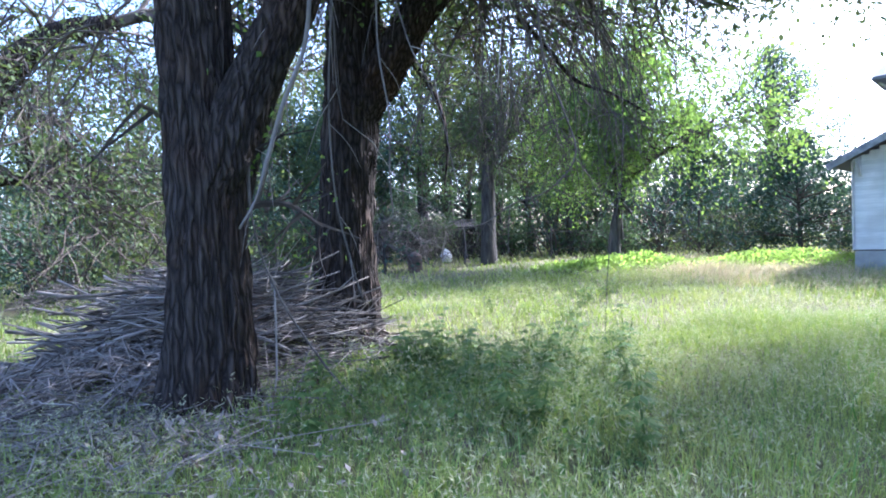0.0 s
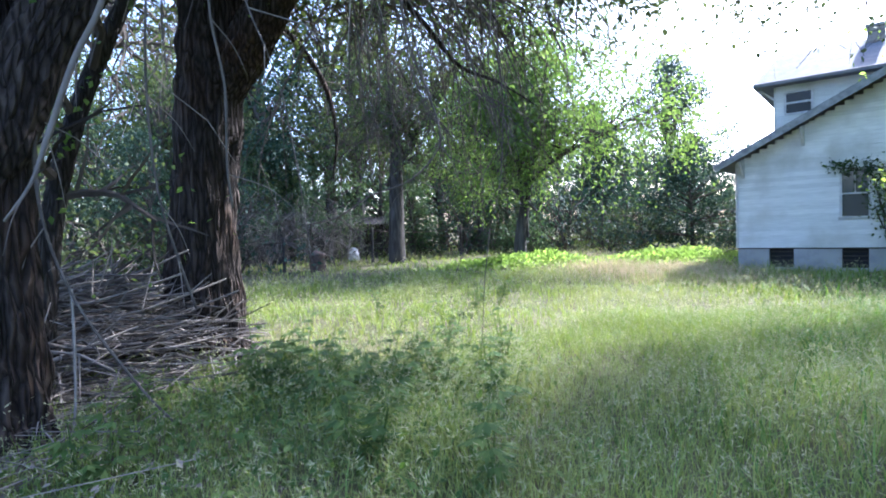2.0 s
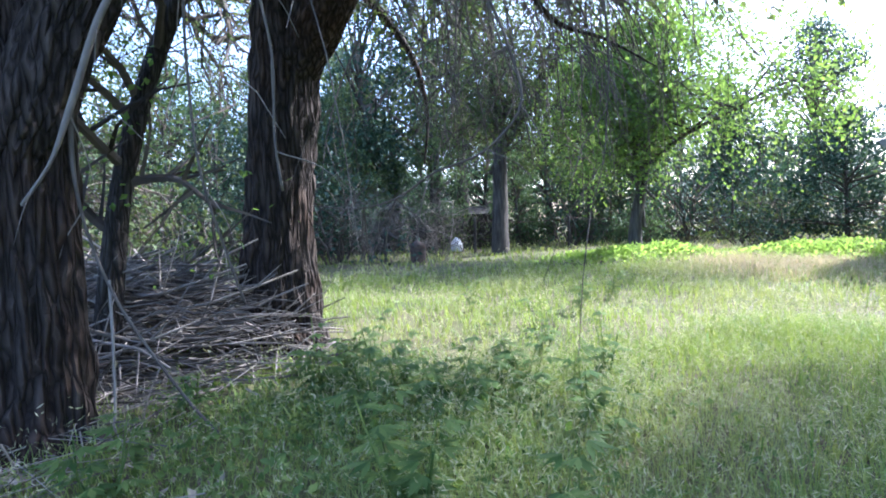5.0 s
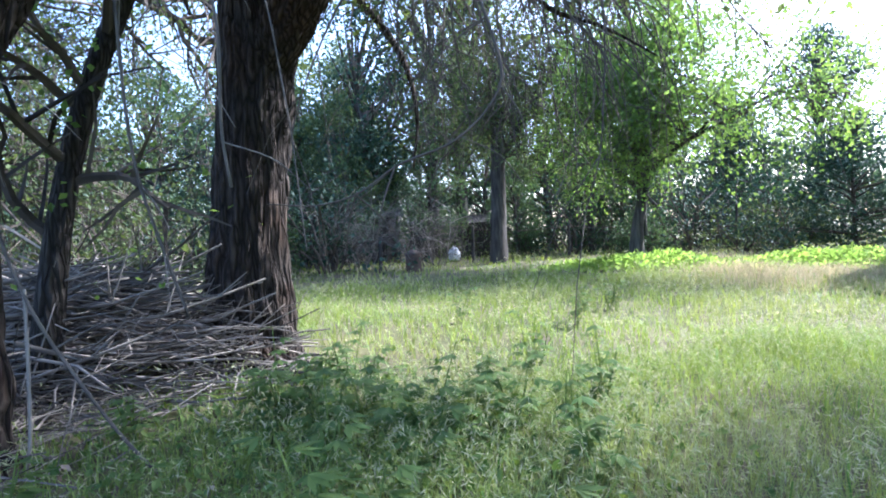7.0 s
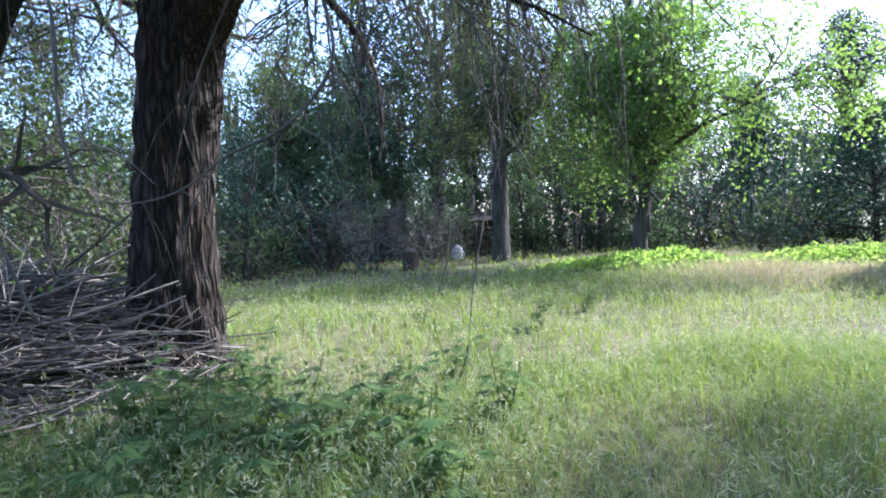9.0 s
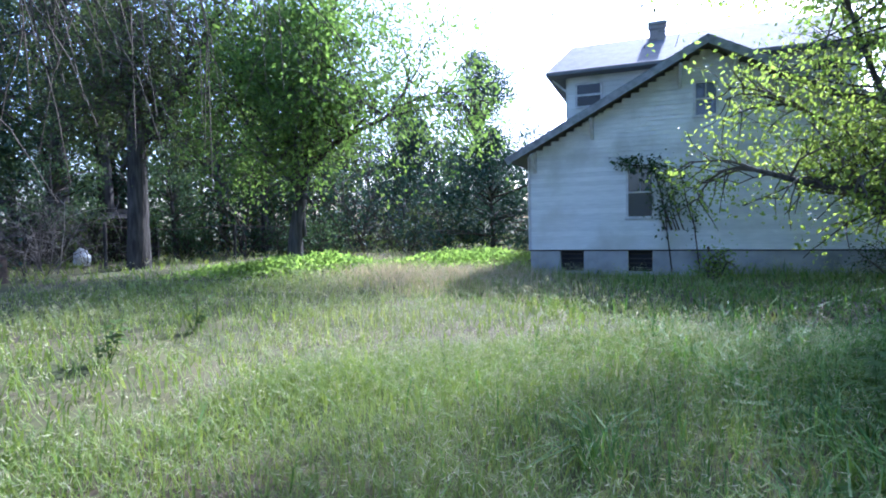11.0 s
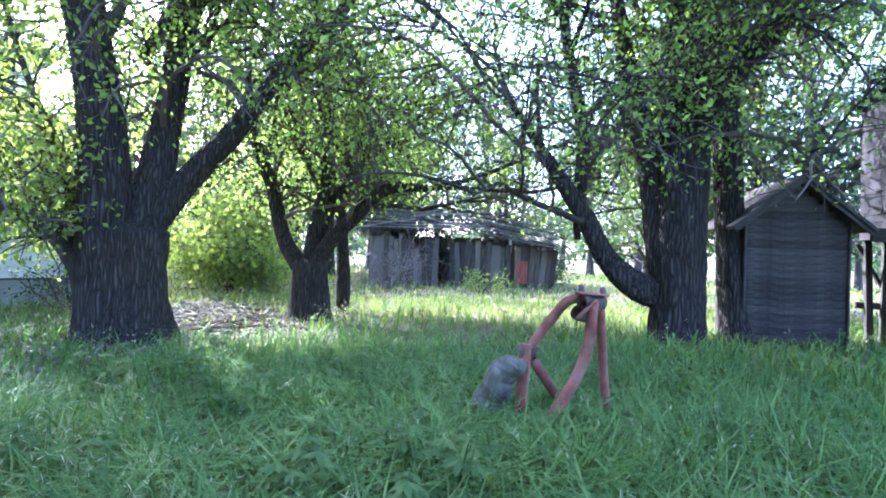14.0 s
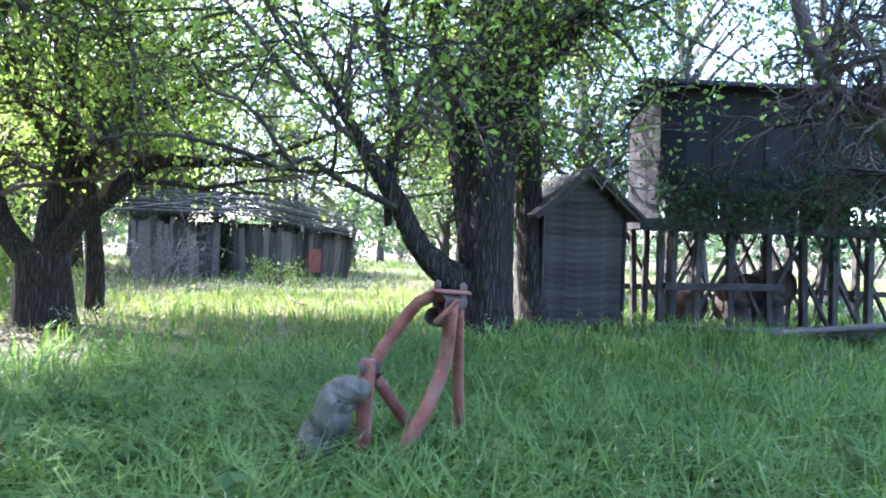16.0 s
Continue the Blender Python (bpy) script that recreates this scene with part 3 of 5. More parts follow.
# ---- the white house ----
def make_house():
    # local frame: x along the gable wall, y into the house, z up; foundation top at 0.46
    zg, zf, W, D = -0.3, 0.46, 8.6, 9.0
    pk, pz, slope = W / 2, 5.45, 0.53
    h = root("house", HX, HY, 0.0, "old white clapboard house with gable, dormer and pale roof", "house", rz=HANG)
    under = lambda u: pz - 0.16 - slope * abs(u - pk)
    # foundation, with two vents cut through it, backed by near-black panels
    vents = ((0.82, 1.42), (2.52, 3.1))
    edges = [0.02] + [e for v in vents for e in v] + [W - 0.02]
    walls = [((edges[i] + edges[i + 1]) / 2, 0.12, (zg + zf) / 2, edges[i + 1] - edges[i], 0.2, zf - zg) for i in range(0, len(edges) - 1, 2)]
    walls += [((e0 + e1) / 2, 0.12, zg + 0.1, e1 - e0, 0.2, 0.2) for e0, e1 in vents]
    walls += [(x, D / 2 + 0.1, (zg + zf) / 2, 0.2, D - 0.24, zf - zg) for x in (0.12, W - 0.12)]
    walls += [(W / 2, D - 0.12, (zg + zf) / 2, W - 0.48, 0.2, zf - zg)]
    for x, y, z, lx, ly, lz in walls:
        part("foundation_block", bevelled("foundation_block", (lx, ly, lz), M_CONC, 0.004), h, "grey painted concrete foundation").location = (x, y, z)
    for e0, e1 in vents:
        # near-black panel stands in for the shade under the floor
        v = part("foundation_vent", bevelled("vent", (e1 - e0 - 0.01, 0.04, zf - zg - 0.22), M_DARK), h, "foundation vent backed by a near-black panel for inner shade")
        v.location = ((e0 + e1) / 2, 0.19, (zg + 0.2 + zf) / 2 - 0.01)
        for i in range(4):
            s = part("slat", bevelled("slat", (e1 - e0 - 0.03, 0.02, 0.03), M_DARKWOOD), v)
            s.location = (0, -0.04, -0.18 + 0.12 * i)
    # solid shell behind the boards, with the windows' openings left out
    wins = [(2.5, 3.12, 1.27, 2.56), (4.05, 4.55, 3.68, 4.5)]
    a = Acc()
    n = 43
    for i in range(n):
        u0, u1 = W * i / n, W * (i + 1) / n
        top = min(under(u0), under(u1))
        segs, z = [], zf
        for w0, w1, z0, z1 in wins:
            if u1 > w0 and u0 < w1:
                segs.append((z, z0))
                z = z1
        segs.append((z, top))
        for s0, s1 in segs:
            box(a, ((u0 + u1) / 2, 0.13, (s0 + s1) / 2), ((u1 - u0) / 2, 0.07, (s1 - s0) / 2))
    for x in (0.07, W - 0.07):
        box(a, (x, D / 2 + 0.1, (zf + 2.95) / 2), (0.07, D / 2 - 0.1, (2.95 - zf) / 2))
    box(a, (W / 2, D - 0.05, 1.9), (W / 2 - 0.15, 0.05, 1.45))
    wall = part("wall", a.mesh("wall", M_SIDING), h)
    # clapboards, one by one, each lapping over the one below
    row, z = 0.118, zf + 0.02
    while z < pz - 0.3:
        z1 = z + row
        half = (pz - 0.18 - z1) / slope
        u0, u1 = max(0.0, pk - half), min(W, pk + half)
        cuts = [(u0, u1)]
        for w0, w1, wz0, wz1 in wins:
            if z1 > wz0 - 0.02 and z < wz1 + 0.02:
                cuts = [c for s, e in cuts for c in ((s, min(e, w0 - 0.02)), (max(s, w1 + 0.02), e)) if c[1] - c[0] > 0.05]
        for s, e in cuts:
            a = Acc()
            v = np.array([(s, 0.058, z1), (e, 0.058, z1), (e, 0.034, z - 0.008), (s, 0.034, z - 0.008), (s, 0.05, z - 0.008), (e, 0.05, z - 0.008)])
            a.add(v, [(0, 3, 2, 1), (3, 4, 5, 2)])
            part("clapboard", a.mesh("clapboard", M_SIDING), wall)
        z = z1
    for x in (0.0, W):
        beam("corner_board", h, (x, 0.03, zf), (x, 0.03, 2.95), 0.1, 0.05, M_TRIM)
    beam("sill_board", h, (0, 0.02, zf - 0.01), (W, 0.02, zf - 0.01), 0.05, 0.03, M_DARKWOOD)
    for w0, w1, z0, z1 in wins:
        w = part("window", bevelled("glass", (w1 - w0, 0.02, z1 - z0), M_GLASS, 0.002), h, "dark sash window in a white frame")
        w.location = ((w0 + w1) / 2, 0.12, (z0 + z1) / 2)
        ww, hh = (w1 - w0) / 2, (z1 - z0) / 2
        for nm, a0, b0, t in (("window_frame", (-ww, -0.05, -hh), (-ww, -0.05, hh), 0.06), ("window_frame", (ww, -0.05, -hh), (ww, -0.05, hh), 0.06), ("window_frame", (-ww, -0.05, hh), (ww, -0.05, hh), 0.06),
                              ("window_sill", (-ww - 0.06, -0.07, -hh), (ww + 0.06, -0.07, -hh), 0.07), ("meeting_rail", (-ww, -0.025, 0), (ww, -0.025, 0), 0.045), ("muntin", (0, -0.022, 0), (0, -0.022, hh), 0.025)):
            beam(nm, w, a0, b0, t, t, M_TRIM)
        # near-black panel behind the pane, painted as the unlit room
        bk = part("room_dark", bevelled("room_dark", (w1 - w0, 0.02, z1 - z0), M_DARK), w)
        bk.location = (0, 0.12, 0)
    # main roof: two slopes with depth, fascia and gable brackets
    ov, th = 0.5, 0.1
    for s in (-1, 1):
        a = Acc()
        run = pk + ov
        e = Vector((pk + s * run, 0, pz - slope * run))
        tilt = math.atan(slope)
        ln = run / math.cos(tilt)
        m = Matrix.Rotation(s * tilt, 4, "Y")
        mid = Vector((pk + s * run / 2, D / 2, pz - slope * run / 2 - th / 2))
        box(a, mid, (ln / 2, D / 2 + 0.45, th / 2), m)
        r = part("roof", a.mesh("roof", M_ROOF), h, "pale grey shingled roof slope")
        k = int(ln / 0.2)
        crs = Acc()
        box(crs, (0, 0, 0), (0.1, D / 2 + 0.46, 0.008))
        cm = crs.mesh("shingle_course", M_ROOF)
        for i in range(k):
            f = (i + 0.5) / k
            c = part("shingle_course", cm, r)
            c.matrix_basis = Matrix.Translation((pk + s * run * f, D / 2, pz - slope * run * f + 0.012)) @ Matrix.Rotation(s * (tilt - 0.05), 4, "Y")
        beam("bargeboard", h, (pk, -0.47, pz - 0.1), (pk + s * run, -0.47, pz - 0.1 - slope * run), 0.04, 0.18, M_FASCIA)
        for f in (0.12, 0.55, 0.86):
            u = pk + s * run * f
            zz = pz - 0.2 - slope * run * f
            beam("bracket", h, (u, 0.02, zz - 0.55), (u, 0.02, zz), 0.08, 0.08, M_TRIM)
            beam("bracket", h, (u, 0.0, zz - 0.5), (u, -0.42, zz - 0.08), 0.07, 0.07, M_TRIM)
    # cross dormer, its ridge along the gable wall
    y0, y1, ze, zr, x0, x1 = 1.9, 5.6, 5.46, 6.8, 0.8, W - 0.8
    yc = (y0 + y1) / 2
    a = Acc()
    for x in (x0, x1):
        box(a, (x, yc, 4.55), (0.06, yc - y0, 1.0))
    for y in (y0, y1):
        box(a, (pk, y, 4.55), ((x1 - x0) / 2 - 0.06, 0.06, 1.0))
    d = part("dormer_wall", a.mesh("dormer_wall", M_SIDING), h)
    for i in range(13):
        z = 3.7 + i * 0.14
        c = part("clapboard", bevelled("dormer_clapboard", (x1 - x0, 0.02, 0.136), M_SIDING), d)
        c.location = (pk, y0 - 0.07, z)
        c.rotation_euler = (radians(5), 0, 0)
    for x in (x0 + 0.6, x1 - 0.6):
        w = part("window", bevelled("dormer_glass", (0.66, 0.03, 0.62), M_GLASS, 0.002), h, "small dark dormer window")
        w.location = (x, y0 - 0.1, 4.82)
        for p, q in (((-0.35, -0.02, -0.33), (-0.35, -0.02, 0.33)), ((0.35, -0.02, -0.33), (0.35, -0.02, 0.33)), ((-0.35, -0.02, 0.33), (0.35, -0.02, 0.33)), ((-0.35, -0.02, -0.33), (0.35, -0.02, -0.33)), ((-0.35, -0.02, 0), (0.35, -0.02, 0))):
            beam("window_frame", w, p, q, 0.05, 0.06, M_TRIM)
    o, hip, t = 0.55, 0.45, 0.09
    v = np.array([(x0 - o, y0 - o, ze), (x1 + o, y0 - o, ze), (x1 + o, y1 + o, ze), (x0 - o, y1 + o, ze), (x0 - o + hip, yc, zr), (x1 + o - hip, yc, zr)])
    v2 = v - np.array([0, 0, t])
    a = Acc()
    a.add(np.concatenate([v, v2]), [(0, 1, 5, 4), (2, 3, 4, 5), (3, 0, 4, 4), (1, 2, 5, 5), (0, 6, 7, 1), (2, 8, 9, 3), (3, 9, 6, 0), (1, 7, 8, 2), (6, 9, 8, 7)])
    part("dormer_roof", a.mesh("dormer_roof", M_ROOF), h, "pale shingled cross-dormer roof with wide eaves")
    for x, s in ((x0, -1), (x1, 1)):
        for y in (y0, y1):
            beam("eave_brace", h, (x, y, ze - 0.5), (x + s * 0.45, y, ze - 0.1), 0.06, 0.06, M_TRIM)
    # chimney of brick courses, cap, vent pipe and aerial
    ch = part("chimney", bevelled("chimney", (0.44, 0.44, 1.1), M_BRICK, 0.01), h, "dark brick chimney")
    ch.location = (3.25, 3.5, 6.5)
    bk = bevelled("brick", (0.215, 0.1, 0.062), M_BRICK, 0.004)
    for i in range(11):
        for sx in (-0.11, 0.11):
            for sy in (-0.18, 0.18):
                b = part("brick", bk, ch)
                b.location = (sx + 0.02 * (i % 2), sy, -0.4 + i * 0.078)
    cp = part("chimney_cap", bevelled("chimney_cap", (0.54, 0.54, 0.09), M_CONC, 0.01), ch)
    cp.location = (0, 0, 0.56)
    pipe("vent_pipe", h, [(4.05, 1.4, 5.2), (4.05, 1.4, 5.75)], 0.05, M_TRIM)
    pipe("vent_cap", h, [(4.05, 1.4, 5.72), (4.05, 1.4, 5.77)], 0.09, M_TRIM)
    pipe("aerial", h, [(2.9, 2.6, 5.5), (2.9, 2.6, 6.25)], 0.012, M_IRON)
    pipe("water_tap", h, [(4.35, 0.0, 0.5), (4.35, -0.12, 0.52), (4.35, -0.14, 0.42)], 0.025, M_IRON)
    # vine over the window, and dark creeper beside it
    v = root("creeper", HX, HY, 0.0, "dark leafy vine climbing the white siding", "vine", rz=HANG)
    wood, spots = Acc(), []
    for s in range(9):
        x = rng.uniform(3.35, 4.2)
        pts = [(x, -0.05, -0.1 if s < 2 else 0.95), (x - 0.1, -0.06, 0.8 if s < 2 else 1.25), (x - 0.2, -0.06, 1.6), (x - 0.4, -0.08, 2.4), (2.35 + 0.2 * rng.random(), -0.1, 2.6)][: 3 + s % 3]
        line, rad = smooth_line(pts, np.linspace(0.02, 0.008, len(pts)), 0.2)
        tube(wood, line, rad, 5)
        for k in range(2, len(line)):
            spots.append(line[k] + rng.normal(size=(22, 3)) * np.array([0.17, 0.04, 0.14]))
    for _ in range(14):
        spots.append(np.array([rng.uniform(2.2, 3.2), -0.1, 2.68]) + rng.normal(size=(14, 3)) * np.array([0.1, 0.05, 0.08]))
    part("stemwork", wood.mesh("stemwork", M_TWIG), v)
    a = Acc()
    S = np.concatenate(spots)
    leaves(a, S[(S[:, 2] > 1.0 + 0.3 * np.sin(9 * S[:, 0])) & (rng.random(len(S)) < 0.6)], 0.09)
    part("foliage", a.mesh("foliage", M_LEAF_D), v)


make_house()

# ---- the large trees by the path ----
make_tree("old_tree", -2.1, 4.75, [[(-0.05, -0, -0.08, 0.47), (-0.05, 0.04, 0.18, 0.38), (-0.01, 0.09, 1.13, 0.32), (-0.01, 0.13, 2.04, 0.33), (-0.04, 0.17, 2.65, 0.32), (-0.06, 0.21, 3.37, 0.32), (-0.05, 0.26, 4.29, 0.29), (-0.16, 0.3, 5.38, 0.24)], [(0.17, 0, 2.12, 0.24), (0.38, 0.1, 2.72, 0.22), (0.63, 0.2, 3.24, 0.22), (0.94, 0.3, 3.87, 0.21), (1.38, 0.4, 4.62, 0.18), (1.83, 0.5, 5.49, 0.14)]], "massive forked old tree with furrowed dark bark", M_OLDBARK, M_LEAF_G, 0.09, 14, 3.0, 2, 7, 0.35, 0.12, 0.88, 0.14, 72, step=0.045, limb_start=0.75, clear=3.6)
make_tree("old_tree", -1.3, 7.5, [[(-0.11, -0, 0.07, 0.55), (-0.1, 0.03, 0.37, 0.45), (-0.05, 0.07, 1.63, 0.38), (0.07, 0.1, 2.8, 0.39), (0.18, 0.13, 3.97, 0.37), (0.2, 0.17, 4.91, 0.33), (0.07, 0.2, 6.32, 0.27)], [(0.26, 0, 3.24, 0.31), (0.69, -0.15, 3.79, 0.27), (1.1, -0.3, 4.38, 0.22), (1.57, -0.45, 5.01, 0.18), (2.29, -0.6, 5.59, 0.13)], [(0.31, 0, 3.39, 0.23), (1.25, -0.24, 4.47, 0.17), (2.29, -0.48, 5.18, 0.12), (3.3, -0.72, 5.35, 0.08), (4.24, -0.95, 5.3, 0.06), (5.2, -1.15, 5.2, 0.05), (6.2, -0.95, 4.9, 0.03)]], "thick old tree with ridged bark beside a brush pile", M_OLDBARK, M_LEAF_G, 0.09, 13, 2.6, 2, 6, 0.33, 0.25, 0.8, 0.12, 66, step=0.055, limb_start=0.5, clear=3.75, leafy=(2,), top=((5.9, -0.4, 5.2, 1.2, 0.9, 20, 380),))
make_tree("young_tree", -2.2, 6.0, [[(-0.23, -0.04, 0.01, 0.14), (-0.18, 0.05, 0.8, 0.11), (-0.07, 0.15, 1.77, 0.1), (0.12, 0.26, 2.63, 0.09), (0.4, 0.39, 3.45, 0.08), (0.7, 0.52, 4.16, 0.06)]], "slender dark leaning tree behind the old trunk", M_GREYBARK, M_MAPLE, 0.07, 9, 1.2, 1, 7, 0.25, 0.1, 0.3, 0.05, 14)
make_tree("arching_tree", -10.8, 12.3, [[(-0.12, -0.02, -0.01, 0.61), (-0.03, -0, 1.01, 0.42), (0.04, 0.01, 1.82, 0.38), (0.32, 0.05, 3.43, 0.35), (0.63, 0.11, 4.74, 0.33), (1.24, 0.21, 5.7, 0.3), (2.08, 0.35, 6.38, 0.24), (3.42, 0.58, 6.7, 0.18)], [(0.17, 0.03, 2.76, 0.12), (0.89, -0.19, 2.97, 0.11), (1.69, -0.39, 3.03, 0.08), (2.5, -0.59, 2.89, 0.05)]], "dark tree whose trunk arches over at the wood's edge", M_OLDBARK, M_LEAF_G, 0.10, 14, 2.6, 2, 9, 0.32, 0.2, 0.45, 0.06, 20)
make_tree("maple_tree", 6.15, 19.95, [[(0.05, -0.03, -0.03, 0.27), (0.14, -0.07, 1.25, 0.19), (0.29, -0.14, 2.1, 0.19)], [(0.25, -0.12, 2.1, 0.15), (0.06, -0.21, 4.25, 0.12), (-0.01, -0.37, 6.17, 0.08), (-0.1, -0.51, 7.71, 0.07)], [(0.32, -0.16, 2.09, 0.15), (0.6, -0.11, 3.46, 0.12), (0.92, -0.08, 5.51, 0.1), (1.37, -0.11, 7.4, 0.07)], [(0.5, -0.24, 2.93, 0.1), (1.23, -1.15, 3.68, 0.07), (2.25, -2.21, 4.2, 0.05)], [(0.18, -0.09, 2.44, 0.09), (-0.54, 0.82, 3.53, 0.07), (-1.07, 1.63, 4.85, 0.05)]], "sunlit green forked tree standing in the lawn", M_BARK2, M_MAPLE, 0.125, 9, 2.4, 2, 11, 0.28, 0.12, 0.5, 0.05, 14, bare_from=(0,), top=((0.4, -0.4, 5.9, 2.5, 2.2, 60, 360),))
make_tree("tall_tree", 1.7, 23.3, [[(0.19, -0.09, 0, 0.4), (0.24, -0.12, 1.36, 0.31), (0.3, -0.14, 3.16, 0.27), (0.31, -0.15, 5.12, 0.24), (0.21, -0.1, 7.41, 0.16), (0.07, -0.04, 9.49, 0.11)], [(0.33, -0.16, 3.88, 0.15), (1.14, -0.28, 5.15, 0.11), (2.19, -0.51, 6.63, 0.07)]], "tall grey-trunked tree at the lawn's far edge", M_BARK2, M_LEAF_G, 0.13, 14, 2.8, 2, 10, 0.35, 0.2, 0.4, 0.05, 14)

# ---- the trees by the house and the outbuildings ----
make_tree("shade_tree", 12.6, 6.5, [[(-0, 0, -0.11, 0.74), (-0.02, 0.03, 0.22, 0.54), (-0.04, 0.07, 0.82, 0.48), (-0.05, 0.09, 1.38, 0.5)], [(-0.13, 0.24, 1.29, 0.33), (-0.12, 0.33, 2.5, 0.29), (-0.18, 0.53, 3.9, 0.25), (-0.25, 0.78, 5.03, 0.22), (-0.26, 0.9, 6.27, 0.17), (-0.25, 0.98, 7.8, 0.12), (-0.19, 1.05, 8.9, 0.08), (-0.3, 1.2, 9.8, 0.05)], [(0.02, -0.03, 1.29, 0.28), (0.17, -0.16, 1.95, 0.25), (0.32, -0.29, 2.99, 0.2), (0.46, -0.4, 4.23, 0.17), (0.58, -0.46, 5.39, 0.15), (0.66, -0.46, 6.57, 0.12), (0.79, -0.55, 7.76, 0.08), (0.92, -0.64, 9.2, 0.05)], [(0.08, -0.15, 1.39, 0.22), (0.17, -0.59, 2.08, 0.18), (0.33, -1.16, 2.84, 0.15), (0.4, -1.57, 3.48, 0.12), (0.54, -2.11, 4.28, 0.1), (0.68, -2.63, 4.92, 0.08), (0.76, -3.06, 5.95, 0.05)], [(0.3, -0.4, 4.6, 0.13), (-0.3, -1.5, 5.9, 0.1), (-0.7, -2.3, 7.2, 0.07), (-1.0, -3.1, 8.6, 0.04)]], "big dark tree with three stems before the house", M_GREYBARK, M_LEAF, 0.09, 12, 2.4, 2, 10, 0.34, 0.22, 0.4, 0.07, 48, bare_from=(0,), step=0.08, clear=2.6, limb_start=0.2, top=((-0.3, 1.7, 8.2, 3.3, 1.7, 110, 750), (0.2, -1.6, 7.9, 2.6, 1.5, 55, 650), (-0.1, 2.2, 5.6, 1.1, 0.8, 14, 420)))
make_tree("crooked_tree", 15.0, 4.3, [[(0.02, 0.08, 0.06, 0.4), (0.02, 0.11, 0.46, 0.34), (0.02, 0.12, 0.96, 0.32)], [(0.05, 0.24, 0.85, 0.2), (0.21, 0.57, 1.34, 0.15), (0.38, 0.88, 2.36, 0.12), (0.57, 1.35, 3.5, 0.09), (0.73, 1.61, 4.46, 0.07)], [(0.02, 0.09, 0.86, 0.2), (0.06, 0.05, 1.47, 0.16), (0.09, -0.07, 2.08, 0.13), (0.12, -0.15, 3.32, 0.1), (0.21, 0.02, 4.87, 0.07)], [(-0, -0, 0.96, 0.18), (-0.17, -0.24, 1.37, 0.14), (-0.39, -0.66, 1.83, 0.12), (-0.62, -1.21, 2.33, 0.1), (-0.88, -1.86, 2.34, 0.06)], [(0.01, 0.06, 1.26, 0.12), (0.14, -0.34, 2.26, 0.09), (0.25, -0.82, 2.98, 0.07), (0.31, -1.53, 3.52, 0.05)]], "low crooked tree with many spreading stems", M_GREYBARK, M_LEAF, 0.08, 7, 2.5, 2, 7, 0.34, 0.12, 0.4, 0.06, 24, bare_from=(0,), clear=1.9)
make_tree("young_tree", 16.2, 3.3, [[(0.1, 0.53, 0.19, 0.16), (0.16, 0.56, 0.94, 0.14), (0.23, 0.63, 1.75, 0.12), (0.3, 0.72, 2.68, 0.09), (0.31, 0.54, 3.86, 0.07)]], "slim dark tree behind the crooked one", M_GREYBARK, M_LEAF, 0.085, 12, 1.6, 2, 9, 0.25, 0.1, 0.5, 0.05, 12, clear=2.4)
make_tree("elm_tree", 11.5, -0.55, [[(-0.03, -0.05, -0.06, 0.5), (-0, -0.07, 0.31, 0.37), (0.03, -0.08, 0.97, 0.35), (0.06, -0.1, 1.71, 0.34), (0.07, -0.14, 2.6, 0.31), (0.09, -0.17, 3.66, 0.27), (0.12, -0.19, 5.02, 0.21)], [(0.07, 0.12, 0.82, 0.23), (0.1, 0.4, 0.89, 0.19), (0.21, 0.81, 1.23, 0.14), (0.26, 1.12, 1.78, 0.12), (0.35, 1.51, 2.37, 0.09), (0.4, 1.83, 2.85, 0.06), (0.45, 2.14, 3.3, 0.04)], [(0.08, 0.13, 1.18, 0.19), (0.22, 0.18, 2.07, 0.16), (0.39, 0.27, 3.05, 0.15), (0.61, 0.44, 4.05, 0.13), (0.79, 0.55, 5.09, 0.1)], [(0.63, 1.07, 2.02, 0.09), (0.53, 1.09, 2.95, 0.09), (0.51, 1.25, 3.7, 0.09), (0.51, 1.44, 4.5, 0.06)], [(-0.08, -0.14, 2.73, 0.19), (-0.4, -0.41, 3.5, 0.14), (-0.76, -0.76, 4.03, 0.12), (-1.06, -1, 4.47, 0.08)]], "thick leafy tree with a limb sweeping low over the grass", M_GREYBARK, M_LEAF, 0.072, 8, 2.4, 2, 10, 0.3, 0.2, 0.8, 0.07, 48, step=0.08, clear=1.9, top=((0.2, 0.2, 7.4, 3.2, 1.3, 70, 600),))
make_tree("elm_tree", 11.95, -1.6, [[(-0.09, -0.15, -0.04, 0.28), (-0.04, -0.15, 0.45, 0.22), (0.02, -0.13, 1.2, 0.21), (0.08, -0.1, 2.2, 0.19), (0.15, -0.06, 3.47, 0.17), (0.19, -0.07, 4.83, 0.14)]], "straight dark trunk beside the small privy", M_GREYBARK, M_LEAF, 0.072, 10, 2.3, 2, 11, 0.3, 0.15, 0.72, 0.06, 28, clear=2.3)
